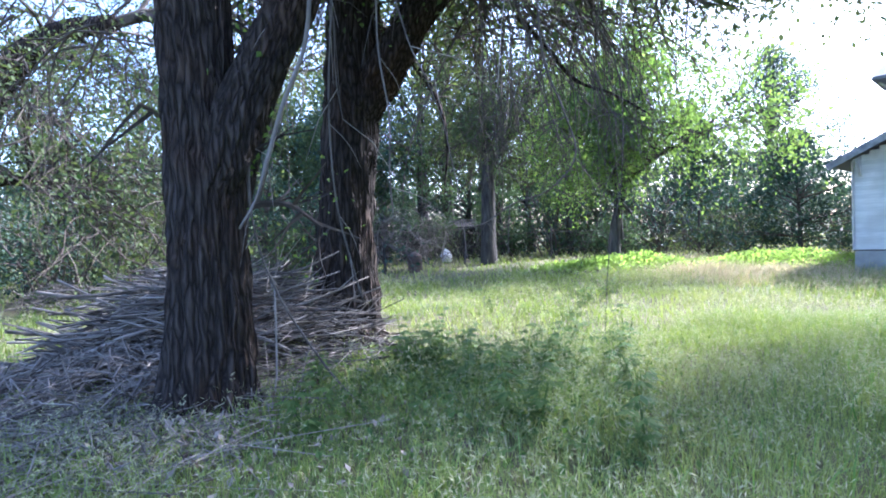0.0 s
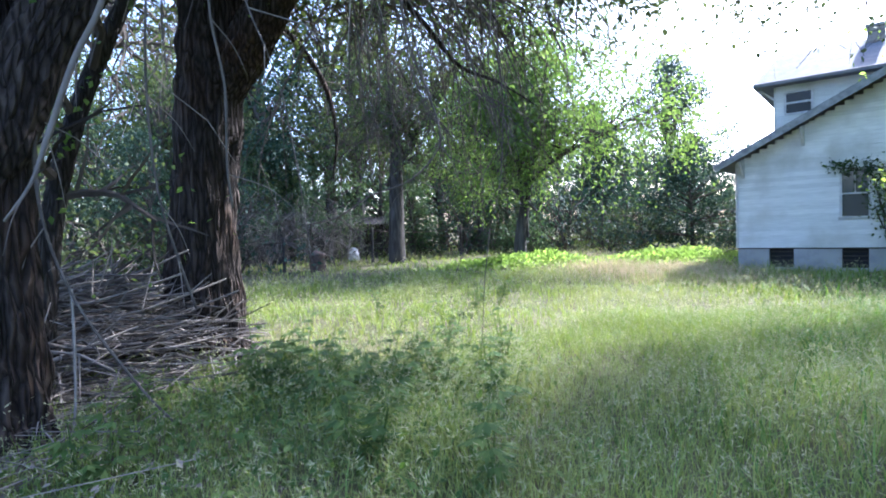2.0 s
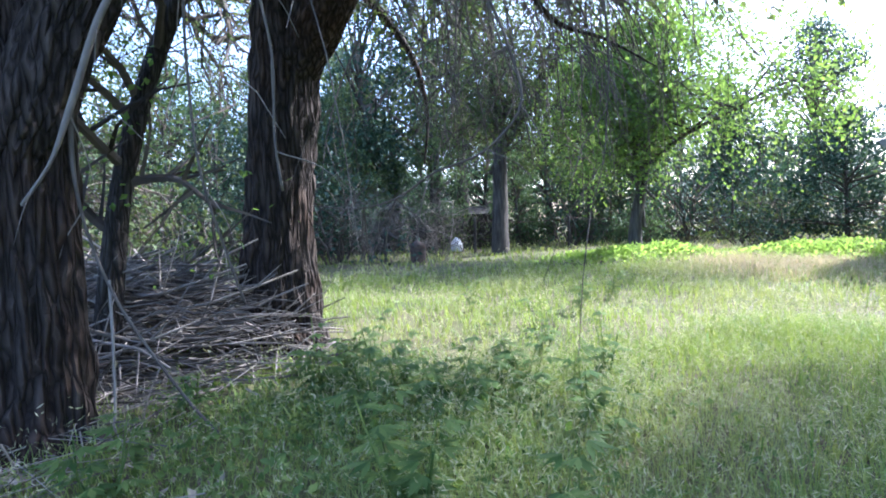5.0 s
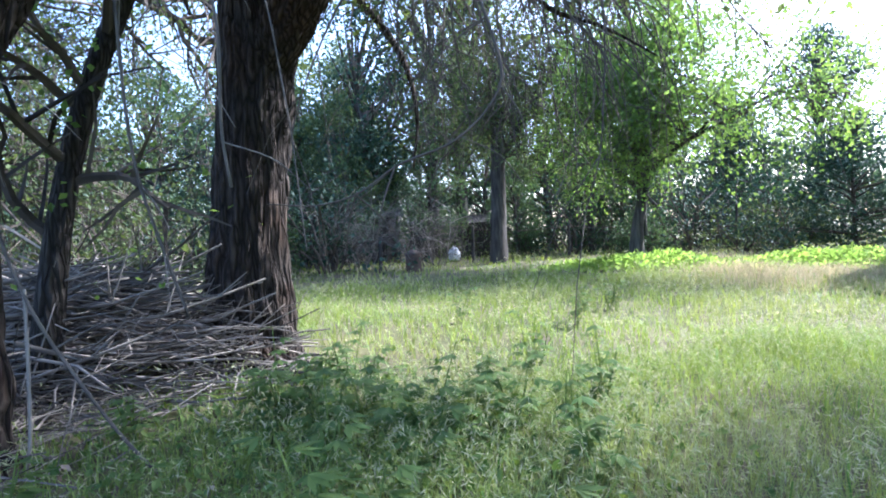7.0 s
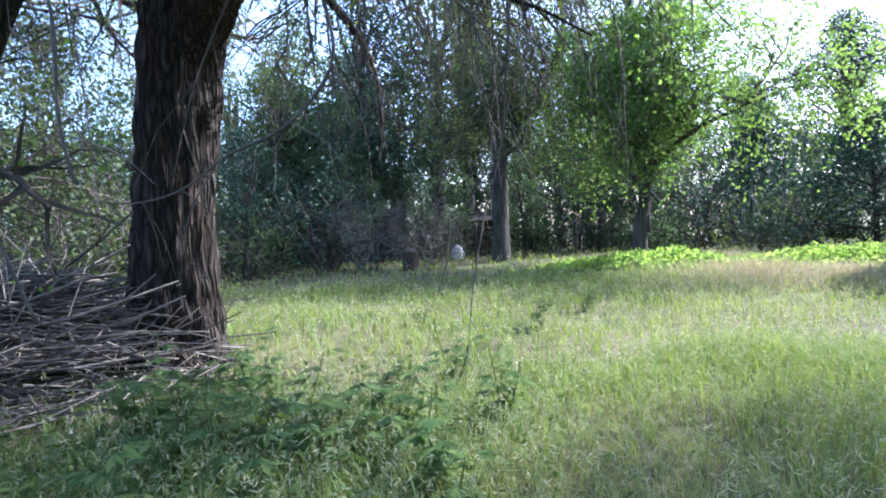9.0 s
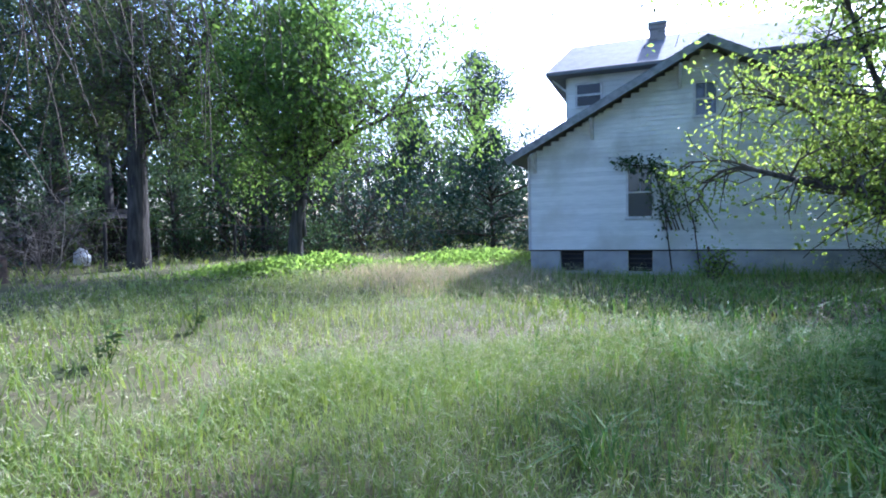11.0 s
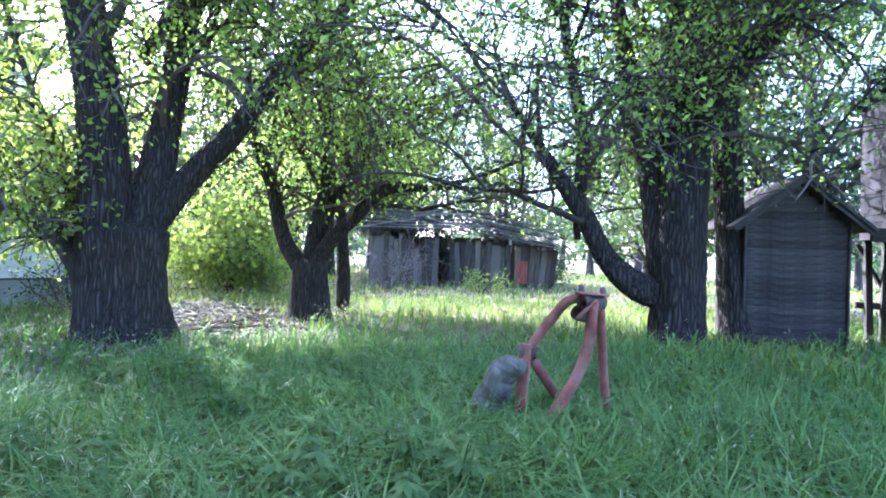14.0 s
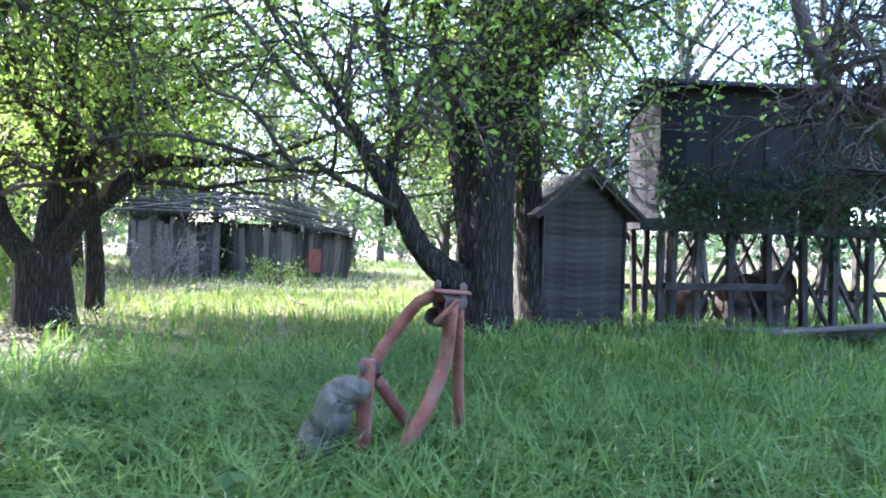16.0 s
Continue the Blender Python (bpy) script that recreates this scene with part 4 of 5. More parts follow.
make_tree("leaning_sapling", 12.9, 7.3, [[(0.04, -0.07, 0.18, 0.1), (-0.08, -0.02, 0.88, 0.09), (-0.4, 0.41, 1.57, 0.08), (-0.84, 1.06, 1.75, 0.06), (-1.27, 1.7, 2.02, 0.04)], [(0.06, -0.1, 0.58, 0.08), (-0.03, 0.26, 1.58, 0.07), (-0.19, 0.76, 2.38, 0.05), (-0.45, 1.44, 3, 0.04)], [(0.05, -0.1, 0.88, 0.08), (-0.08, 0.14, 2.27, 0.06), (-0.27, 0.5, 3.26, 0.04), (-0.43, 0.78, 4.34, 0.03)]], "bright green sapling arching before the house wall", M_BARK2, M_LEAF_Y, 0.085, 16, 1.1, 1, 22, 0.12, 0.2, 0.35, 0.03, 8)
make_tree("dead_tree", 9.0, -3.3, [[(-0.95, -1.6, 0.14, 0.2), (-0.87, -1.39, 1.7, 0.16), (-0.57, -0.82, 2.51, 0.13), (-0.43, -0.52, 2.88, 0.11), (-0.21, -0.09, 3.18, 0.09), (-0.1, 0.15, 3.6, 0.08), (0, 0.4, 4.28, 0.06)]], "bleached bare tree bending across the timber frame", M_DEAD, M_LEAF_G, 0.07, 14, 1.1, 2, 0, 0.2, 0.35, 0.35, 0.03, 14)


# ---- bare twigs hanging from the old trees ----
def make_hanging(name, x, y, z, n, length, spread, label, material, toward=(0.6, -0.2)):
    t = root(name, x, y, z, label, "branch")
    for _ in range(n):
        a = Acc()
        p = np.array([rng.uniform(-0.2, 1.0) * spread * toward[0], rng.uniform(-0.5, 0.8) * spread, rng.uniform(-0.3, 0.5)])
        L = length * rng.uniform(0.5, 1.2)
        d = np.array([rng.normal() * 0.5 + toward[0], rng.normal() * 0.5 + toward[1], rng.uniform(-0.2, 0.5)])
        pts, q, side = [p], d / np.linalg.norm(d), []
        for k in range(8):
            q = q + np.array([0, 0, -0.28]) + rng.normal(size=3) * 0.14
            q /= np.linalg.norm(q)
            pts.append(pts[-1] + q * L / 8)
            if k > 1 and rng.random() < 0.8:
                e = q * 0.8 + rng.normal(size=3) * 0.5 + np.array([0, 0, -0.3])
                e /= np.linalg.norm(e)
                m = pts[-1] + e * L * 0.14 + np.array([0, 0, -0.04])
                shoot = Acc()
                tube(shoot, np.array([pts[-1], m, m + (e + np.array([0, 0, -0.8])) * L * 0.1]), [0.006, 0.005, 0.003], 3)
                side.append(shoot.mesh("shoot", material))
        line, rad = smooth_line(pts, np.linspace(0.017, 0.004, 9), 0.12)
        tube(a, line, rad, 4)
        twig = part("twig", a.mesh("twig", material), t)
        for me in side:
            part("shoot", me, twig)


make_hanging("hanging_branch", 0.3, 7.2, 4.6, 34, 3.0, 1.6, "dark leafless twigs drooping from a high limb", M_TWIG)
make_hanging("hanging_branch", 1.6, 8.6, 4.8, 26, 2.8, 1.8, "dark leafless twigs drooping from a high limb", M_TWIG)
make_hanging("hanging_branch", -1.5, 6.6, 4.4, 6, 3.0, 1.2, "pale dead twigs hanging beside the old trunk", M_DEAD, (0.3, -0.3))
make_hanging("hanging_branch", -4.4, 7.0, 4.4, 16, 2.6, 1.6, "dark leafless twigs drooping by the old trunk", M_TWIG, (-0.3, 0.2))


def make_dangler(x, y, pts, label, material=M_DEAD, shoots=1):
    """A bare hanging branch; pts: (dx, dy, z, radius) down its length."""
    t = root("dangling_branch", x, y, 0.0, label, "branch")
    q = np.array(pts, float)
    pipe("stem", t, q[:, :3], q[:, 3], material, n=6, step=0.08)
    for k in [i for i in range(1, len(q) - 1) for _ in range(shoots)]:
        e = np.array([rng.normal() * 0.16, rng.normal() * 0.1, -0.12 - 0.1 * rng.random()])
        pipe("twig", t, [tuple(q[k, :3]), tuple(q[k, :3] + e), tuple(q[k, :3] + e * 1.6 + np.array([0, 0, -0.1]))], [0.005, 0.004, 0.002], material, n=4)


make_dangler(0.17, 5.15, [(-1.16, -0.2, 4.38, 0.02), (-1.52, -0.26, 3.41, 0.02), (-1.85, -0.31, 2.33, 0.02), (-1.84, -0.31, 1.56, 0.01), (-1.68, -0.29, 1.02, 0.01), (-1.42, -0.24, 0.52, 0.01), (-1.18, -0.2, 0.15, 0.01), (-0.83, -0.14, -0.25, 0.01)], "long bare pale branch hanging to the grass")
make_dangler(0.2, 4.9, [(-1.21, -0.21, 3.9, 0.02), (-1.32, -0.28, 3.02, 0.02), (-1.45, -0.37, 2.66, 0.02), (-1.61, -0.45, 2.12, 0.02), (-1.69, -0.53, 1.81, 0.01), (-1.8, -0.61, 1.59, 0.01)], "pale bent dead branch hanging loose")
make_dangler(0.17, 5.15, [(-0.68, -0.12, 3.94, 0.01), (-0.69, -0.07, 3.13, 0.01), (-0.63, -0, 2.63, 0.01), (-0.65, 0.04, 1.94, 0.01), (-0.64, 0.1, 1.67, 0.01)], "thin bare hanging branch")
make_dangler(0.17, 5.15, [(-1.07, -0.18, 3.76, 0.01), (-1.17, -0.12, 2.53, 0.01), (-1.14, -0.04, 1.7, 0.01), (-1.07, 0.05, 1.29, 0.01), (-0.98, 0.14, 0.86, 0.01)], "thin bare hanging branch")
make_dangler(0.17, 5.15, [(-1.7, -0.29, 1.11, 0.01), (-1.71, -0.29, 0.58, 0.01), (-1.74, -0.29, 0.14, 0.01), (-1.84, -0.31, -0.22, 0)], "thin dead twig hanging straight down")

make_dangler(0, 0, [(0.95, 5.1, 3.9, 0.012), (1.0, 4.95, 2.9, 0.011), (1.14, 4.9, 2.48, 0.01), (1.2, 4.85, 2.1, 0.009), (0.98, 4.85, 1.84, 0.008), (0.61, 4.9, 1.7, 0.007), (0.39, 4.9, 1.56, 0.006), (0.18, 4.9, 1.51, 0.005), (-0.11, 4.9, 1.53, 0.003)], "dark bare branch sweeping low in an arc", M_TWIG, 2)
make_dangler(0, 0, [(-1.15, 7.6, 5.0, 0.11), (-1.2, 9.0, 5.7, 0.1), (-0.9, 10.5, 5.3, 0.085), (-0.35, 10.8, 4.7, 0.07), (-0.03, 10.84, 4.15, 0.055), (0.16, 10.84, 3.2, 0.035), (0.07, 10.84, 2.4, 0.015)], "thick dark limb drooping from the old tree", M_OLDBARK, 4)
make_dangler(0, 0, [(1.1, 7.3, 4.3, 0.035), (1.47, 7.25, 3.85, 0.03), (1.83, 7.22, 3.4, 0.024), (2.3, 7.2, 3.2, 0.016), (2.8, 7.2, 2.9, 0.008)], "thick dark limb drooping from the old tree", M_OLDBARK, 3)
for bx, bz, bend in ((0.62, 1.95, 0.06), (0.72, 2.2, 0.05), (0.92, 2.05, 0.12), (1.08, 2.0, 0.3), (1.3, 2.3, 0.25), (0.8, 2.5, -0.1), (0.5, 2.3, -0.12), (1.55, 2.2, 0.35)):
    by = 6.3 + 0.5 * rng.normal()
    make_dangler(0, 0, [(bx - 0.1 - bend, by + 0.3, 4.5, 0.011), (bx - bend * 0.3, by + 0.1, 3.5, 0.009), (bx, by, 3.0, 0.008), (bx + bend * 0.4, by, 2.6, 0.007), (bx + bend * 0.8, by, bz + 0.25, 0.005), (bx + bend, by, bz, 0.003)], "long bare weeping branch hanging from a high limb", M_TWIG, 3)


# ---- brush pile ----
def make_sticks(name, x, y, n, rx, ry, height, label, loose, length=1.3, thick=1.0, lay=None):
    t = root(name, x, y, None, label, "brush pile")
    kinds = []
    for k in range(10):
        a = Acc()
        L = length * rng.uniform(0.5, 1.2)
        pts = np.array([(L * (i / 5 - 0.5), rng.normal() * 0.05, rng.normal() * 0.04) for i in range(6)])
        tube(a, pts, np.linspace(1, 0.4, 6) * rng.uniform(0.007, 0.02) * thick, 5)
        for i in (2, 3, 4):
            e = np.array([0.7, rng.normal() * 0.6, rng.normal() * 0.4])
            tube(a, np.array([pts[i], pts[i] + e * L * 0.12, pts[i] + e * L * 0.2]), [0.008 * thick, 0.006 * thick, 0.003 * thick], 3)
        kinds.append(a.mesh("stick", M_DEAD, True))
    rest = Acc()
    for i in range(n):
        a, q = rng.uniform(0, 2 * np.pi), math.sqrt(rng.random())
        px, py = math.cos(a) * q * rx, math.sin(a) * q * ry
        top = height * (1 - q * q) ** 0.8
        pz = top * (1 - 0.45 * rng.random() ** 2) + 0.04
        m = pose(px, py, pz, rng.uniform(0, 360), rng.normal() * 12 + (14 * q if lay is None else 0), math.degrees(a) + rng.normal() * 60 if lay is None else lay + rng.normal() * 26)
        if i < 220:
            ob = part("stick", kinds[i % 10], t)
            ob.matrix_basis = m
        else:
            L = length * rng.uniform(0.4, 1.1)
            p = np.array([m @ Vector((L * (k / 3 - 0.5), rng.normal() * 0.05, rng.normal() * 0.04)) for k in range(4)])
            tube(rest, p, np.linspace(1, 0.4, 4) * rng.uniform(0.004, 0.012) * thick, 4)
    for _ in range(loose):
        a, q = rng.uniform(0, 2 * np.pi), rng.uniform(0.8, 1.5)
        c = np.array([math.cos(a) * q * rx, math.sin(a) * q * ry, 0.05 + 0.1 * rng.random()])
        e = np.array([rng.normal(), rng.normal(), rng.normal() * 0.15]) * 0.3
        tube(rest, np.array([c - e, c + rng.normal(size=3) * 0.03, c + e]), [0.009 * thick, 0.007 * thick, 0.003 * thick], 4)
    if rest.n:
        part("twig_mat", rest.mesh("twig_mat", M_DEAD), t)["kind"] = "stuff"


make_sticks("brush_pile", -2.9, 6.9, 900, 1.6, 1.25, 1.02, "heap of grey dead branches between two old trees", 200, 1.9, 1.35, 8.0)
make_sticks("fallen_twigs", -3.3, 5.4, 420, 1.4, 1.1, 0.34, "matted grey twigs sloping off the brush heap", 260, 1.0, 0.6)
make_sticks("fallen_twigs", -2.5, 3.75, 200, 1.0, 0.7, 0.07, "dead twigs scattered on the bare ground", 160, 0.5, 0.42)
make_sticks("wood_heap", -9.5, 13.5, 90, 1.0, 0.6, 0.5, "small heap of sunlit broken branches", 40, 1.1)
make_sticks("fallen_twigs", 14.6, 6.2, 90, 1.6, 0.9, 0.22, "fallen branches and litter under the shade trees", 160, 0.8)


def make_litter():
    a = Acc()
    for cx, cy, s, n in ((13.6, 5.9, 1.3, 2600), (11.8, 7.2, 0.9, 1500), (-2.4, 4.0, 0.8, 1400), (15.0, 4.6, 0.8, 900)):
        x, y = cx + rng.normal(size=n) * s, cy + rng.normal(size=n) * s * 0.7
        leaves(a, np.stack([x, y, ground_z(x, y) + rng.uniform(0.02, 0.1, n)], -1), 0.07, 1.5)
    tagged(new("leaf_litter", a.mesh("leaf_litter", M_LITTER)), "dry brown leaves and bark scraps under the trees", "leaf litter", kind="stuff")


make_litter()


# ---- weeds ----
def weed_mesh(height, stems, seed):
    r = np.random.default_rng(seed)
    st, lf = Acc(), Acc()
    for _ in range(stems):
        a = r.uniform(0, 2 * np.pi)
        d = np.array([math.cos(a) * 0.35, math.sin(a) * 0.35, 1.0]) * height * r.uniform(0.6, 1.0)
        pts = np.array([(0, 0, 0), d * 0.5 + r.normal(size=3) * 0.02, d])
        tube(st, pts, [0.007, 0.005, 0.003], 4)
        for k in range(7):
            f = 0.3 + 0.7 * k / 6
            p = d * f
            b = r.uniform(0, 2 * np.pi)
            fwd = np.array([math.cos(b), math.sin(b), 0.15])
            for j in range(5):
                g = b + (j - 2) * 0.55
                e = np.array([math.cos(g), math.sin(g), -0.15 - 0.1 * abs(j - 2)])
                L = 0.13 * (1 - 0.13 * abs(j - 2)) * r.uniform(0.7, 1.2)
                w = np.array([-math.sin(g), math.cos(g), 0]) * L * 0.16
                q = p + fwd * 0.05
                lf.add(np.array([q, q + e * L * 0.45 + w, q + e * L, q + e * L * 0.45 - w]), [(0, 1, 2, 3)])
    return st, lf


def make_weeds():
    proto = []
    for k in range(8):
        st, lf = weed_mesh(0.42 + 0.08 * (k % 4), 3 + k % 2, 40 + k)
        m = M_WEED if k < 4 else M_FRESH
        proto.append((st.mesh("stemwork", m), lf.mesh("foliage", m)))
    spots = [(0.35, 5.5), (0.9, 5.2), (1.25, 5.6), (1.9, 5.9), (0.2, 6.2), (-0.3, 5.6), (0.7, 4.7), (1.5, 6.8), (-0.4, 6.8), (2.4, 9.5), (0.8, 9.8), (3.2, 11.0)]
    for i in range(20):
        spots.append((rng.normal() * 0.75 + 0.45, rng.normal() * 0.8 + 5.4))
    dark = len(spots)
    for i in range(34):
        spots.append((rng.normal() * 1.2 + 8.1, rng.normal() * 1.2 + 3.9))
    for i, (x, y) in enumerate(spots):
        if near_line(x, y) < 0.7:
            continue
        t = root("weed_plant", x, y, None, "leafy dark green weed with fingered leaves in the grass" if i < dark else "fresh light green feathery weed in lush grass", "weed", "weeds in the grass", rz=rng.uniform(0, 360))
        t.scale = (1, 1, 1) if i < dark else (0.85, 0.85, 0.85)
        st, lf = proto[i % 4 + (4 if i >= dark else 0)]
        part("stemwork", st, t)
        part("foliage", lf, t)


make_weeds()


def make_ground_cover(name, x, y, rx, ry, h, n, label, material, size):
    u = rng.normal(size=(n, 2)) * 0.5
    px, py = x + u[:, 0] * rx, y + u[:, 1] * ry
    top = h * np.exp(-(u**2).sum(1) * 0.8) * (0.75 + 0.35 * patchy(px * 2, py * 2))
    a = Acc()
    leaves(a, np.stack([px, py, ground_z(px, py) + top * rng.uniform(0.25, 1, n)], -1), size, 0.8)
    tagged(new(name, a.mesh(name, material)), label, "ground cover", kind="stuff")


make_ground_cover("sunlit_weeds", 6.2, 18.9, 2.6, 1.0, 0.5, 7000, "bright green leafy weeds round the lawn tree", M_LEAF, 0.13)
make_ground_cover("tall_weeds", 11.2, 18.2, 2.6, 1.6, 0.6, 5000, "tall pale green weeds at the house corner", M_LEAF, 0.1)
make_ground_cover("low_weeds", 0.25, 5.0, 2.3, 2.4, 0.26, 4500, "low dark leafy weeds in the shaded foreground", M_WEED, 0.06)
make_ground_cover("low_weeds_shade", 8.0, 3.0, 3.0, 2.6, 0.3, 7000, "low feathery weeds among the lush grass", M_WEED, 0.06)

# ---- shrubs ----
def make_brush(x, y, height, radius, n, label):
    t = root("dead_brush", x, y, None, label, "brush")
    for _ in range(n):
        a = rng.uniform(0, 2 * np.pi)
        lean = rng.uniform(0.2, 1.3) * radius / height
        d = np.array([math.cos(a) * lean, math.sin(a) * lean, 1.0])
        w = Acc()
        sprout(w, [], np.array([math.cos(a), math.sin(a), 0]) * radius * 0.3 * rng.random(), d / np.linalg.norm(d), height * rng.uniform(0.6, 1.0), 0.022, 2, 0.2, 0.8, 0.2, 0)
        part("stem", w.mesh("stem", M_DEAD), t)


make_brush(-3.2, 21.5, 2.6, 1.8, 12, "grey tangled dead brush at the lawn's far edge")
make_brush(-0.6, 23.0, 2.6, 1.8, 12, "grey tangled dead brush at the lawn's far edge")
make_brush(-11.5, 9.5, 1.8, 1.6, 10, "grey dead brush under the arching tree")
make_brush(22.8, 2.6, 2.0, 1.4, 10, "grey bare brush by the collapsed shed")
make_brush(15.6, 8.2, 1.2, 0.7, 6, "thin bare shoots at the house foundation")
make_wood_tree("round_bush", 14.7, 22.4, 5.0, 3.3, "dense rounded dark green bush beside the house", M_FARLEAF, 0.13, 130, 420, 0.02, 0.09, 0.15, 0.09)["category"] = "shrub"
make_shrub("sunlit_bush", 20.3, 7.0, 2.3, 1.7, "bright yellow-green sunlit bush", M_LEAF_Y, 0.12, 16, 16, 1, 0.2)
make_shrub("foundation_bush", 13.9, 11.6, 0.8, 0.6, "small dark bush at the house foundation", M_LEAF, 0.07, 8, 12, 0, 0.15)
make_shrub("foundation_bush", 16.2, 9.0, 0.9, 0.8, "small dark bush at the house foundation", M_LEAF_D, 0.07, 8, 12, 0, 0.15)
make_shrub("shed_bush", 22.5, -0.5, 0.7, 1.2, "low sunlit weeds before the collapsed shed", M_LEAF_Y, 0.1, 9, 10, 0, 0.15)


# ---- iron frame, stump and stone in the grass ----
def make_iron():
    x, y = 7.89, 2.2
    t = root("iron_frame", x, y, float(ground_z(x, y)) - 0.1, "rusty red iron frame of old farm machinery in grass", "farm machinery", rz=-121)
    # local x along the frame, local y towards its back
    pipe("curved_leg", t, [(-0.45, -0.2, -0.06), (-0.35, -0.17, 0.06), (-0.13, -0.08, 0.36), (0.02, 0, 0.7), (0.05, 0, 1.0)], 0.033, M_RUST, n=14)
    pipe("straight_leg", t, [(0.08, 0.06, 0.98), (0.1, 0.22, 0.5), (0.14, 0.34, -0.05)], 0.028, M_RUST)
    pipe("top_arm", t, [(0.04, 0.02, 1.02), (-0.08, 0.03, 1.0), (-0.2, 0.02, 0.86), (-0.32, 0, 0.68)], 0.03, M_RUST)
    beam("strap", t, (-0.33, -0.02, 0.72), (-0.35, -0.1, -0.05), 0.075, 0.02, M_RUST, "flat rusty iron strap")
    pipe("brace", t, [(-0.3, 0.04, 0.62), (-0.18, 0.12, 0.42), (-0.04, 0.25, 0.16), (0.02, 0.3, -0.05)], 0.03, M_RUST)
    for nm, p, q, r in (("hub", (-0.01, -0.04, 0.99), (0.09, 0.07, 0.99), 0.045), ("collar", (-0.04, -0.04, 0.93), (0.0, 0.02, 0.91), 0.042), ("flange", (-0.37, 0.0, 0.66), (-0.29, 0.02, 0.69), 0.045)):
        pipe(nm, t, [p, tuple((np.array(p) + q) / 2), q], r, M_IRON, n=12)
    beam("cap_plate", t, (-0.05, -0.02, 1.045), (0.13, 0.02, 1.035), 0.09, 0.016, M_RUST)
    beam("toggle", t, (-0.03, -0.07, 0.9), (0.08, -0.06, 1.01), 0.024, 0.02, M_RUST)
    for px, pz in ((-0.02, 1.06), (0.1, 1.05)):
        pipe("bolt", t, [(px, 0, pz - 0.01), (px, 0, pz + 0.025)], 0.018, M_IRON, n=6)
    s = root("broken_stump", 8.08, 2.6, None, "grey weathered broken log leaning in the grass", "log", rz=-121)
    a = Acc()
    line, rad = smooth_line([(-0.2, 0, -0.05), (-0.15, 0.01, 0.14), (-0.07, 0, 0.33), (0.02, -0.01, 0.49), (0.11, -0.03, 0.5)], [0.12, 0.105, 0.09, 0.075, 0.04], 0.02)
    line += rng.normal(size=line.shape) * 0.003
    tube(a, line, rad * rng.uniform(0.95, 1.05, len(rad)), 44, 0.13, 3.0)
    part("wood", a.mesh("wood", M_OLDLOG, True), s)
    for k in range(3):
        pipe("root", s, [(-0.2, 0.02 * k, 0.08), (-0.35 - 0.06 * k, -0.1 + 0.1 * k, 0.1), (-0.55, -0.15 + 0.16 * k, 0.03)], [0.035, 0.025, 0.01], M_OLDLOG, n=7)


make_iron()


def make_stone(name, x, y, s, label, material):
    bm = bmesh.new()
    bmesh.ops.create_icosphere(bm, subdivisions=3, radius=1.0)
    for v in bm.verts:
        k = 1 + 0.45 * noise.noise(v.co * 1.3 + Vector((x, y, 0))) + 0.1 * noise.noise(v.co * 4)
        v.co = Vector((v.co.x * s[0], v.co.y * s[1], v.co.z * s[2])) * k
    me = bpy.data.meshes.new(name)
    bm.to_mesh(me)
    bm.free()
    me.materials.append(material)
    ob = new(name, me)
    ob.location = (x, y, float(ground_z(x, y)) + s[2] * 0.7)
    tagged(ob, label, "stone")


make_stone("pale_stone", 7.74, 1.95, (0.09, 0.07, 0.15), "pale pinkish broken stone half hidden in grass", M_STONE)
make_stone("pale_stone", 8.35, 2.25, (0.07, 0.05, 0.08), "tan broken stone behind the iron frame", M_STONE)


def make_fallen(x, y, pts, r, label, material=M_DEAD):
    t = root("fallen_branch", x, y, None, label, "branch")
    pipe("stem", t, pts, np.linspace(r, r * 0.5, len(pts)), material, n=8, step=0.06)


make_fallen(7.9, 3.65, [(0.16, 0.12, 0.26), (0.08, 0.03, 0.22), (-0.02, 0.0, 0.13), (-0.08, -0.1, 0.08), (-0.3, -0.2, 0.06)], 0.017, "short pale dead branch lying in lush grass")
make_fallen(16.0, 0.6, [(-0.5, 0, 0.1), (0, 0.1, 0.16), (0.5, 0.1, 0.34)], 0.025, "dark bent branch lying before the shed", M_TWIG)


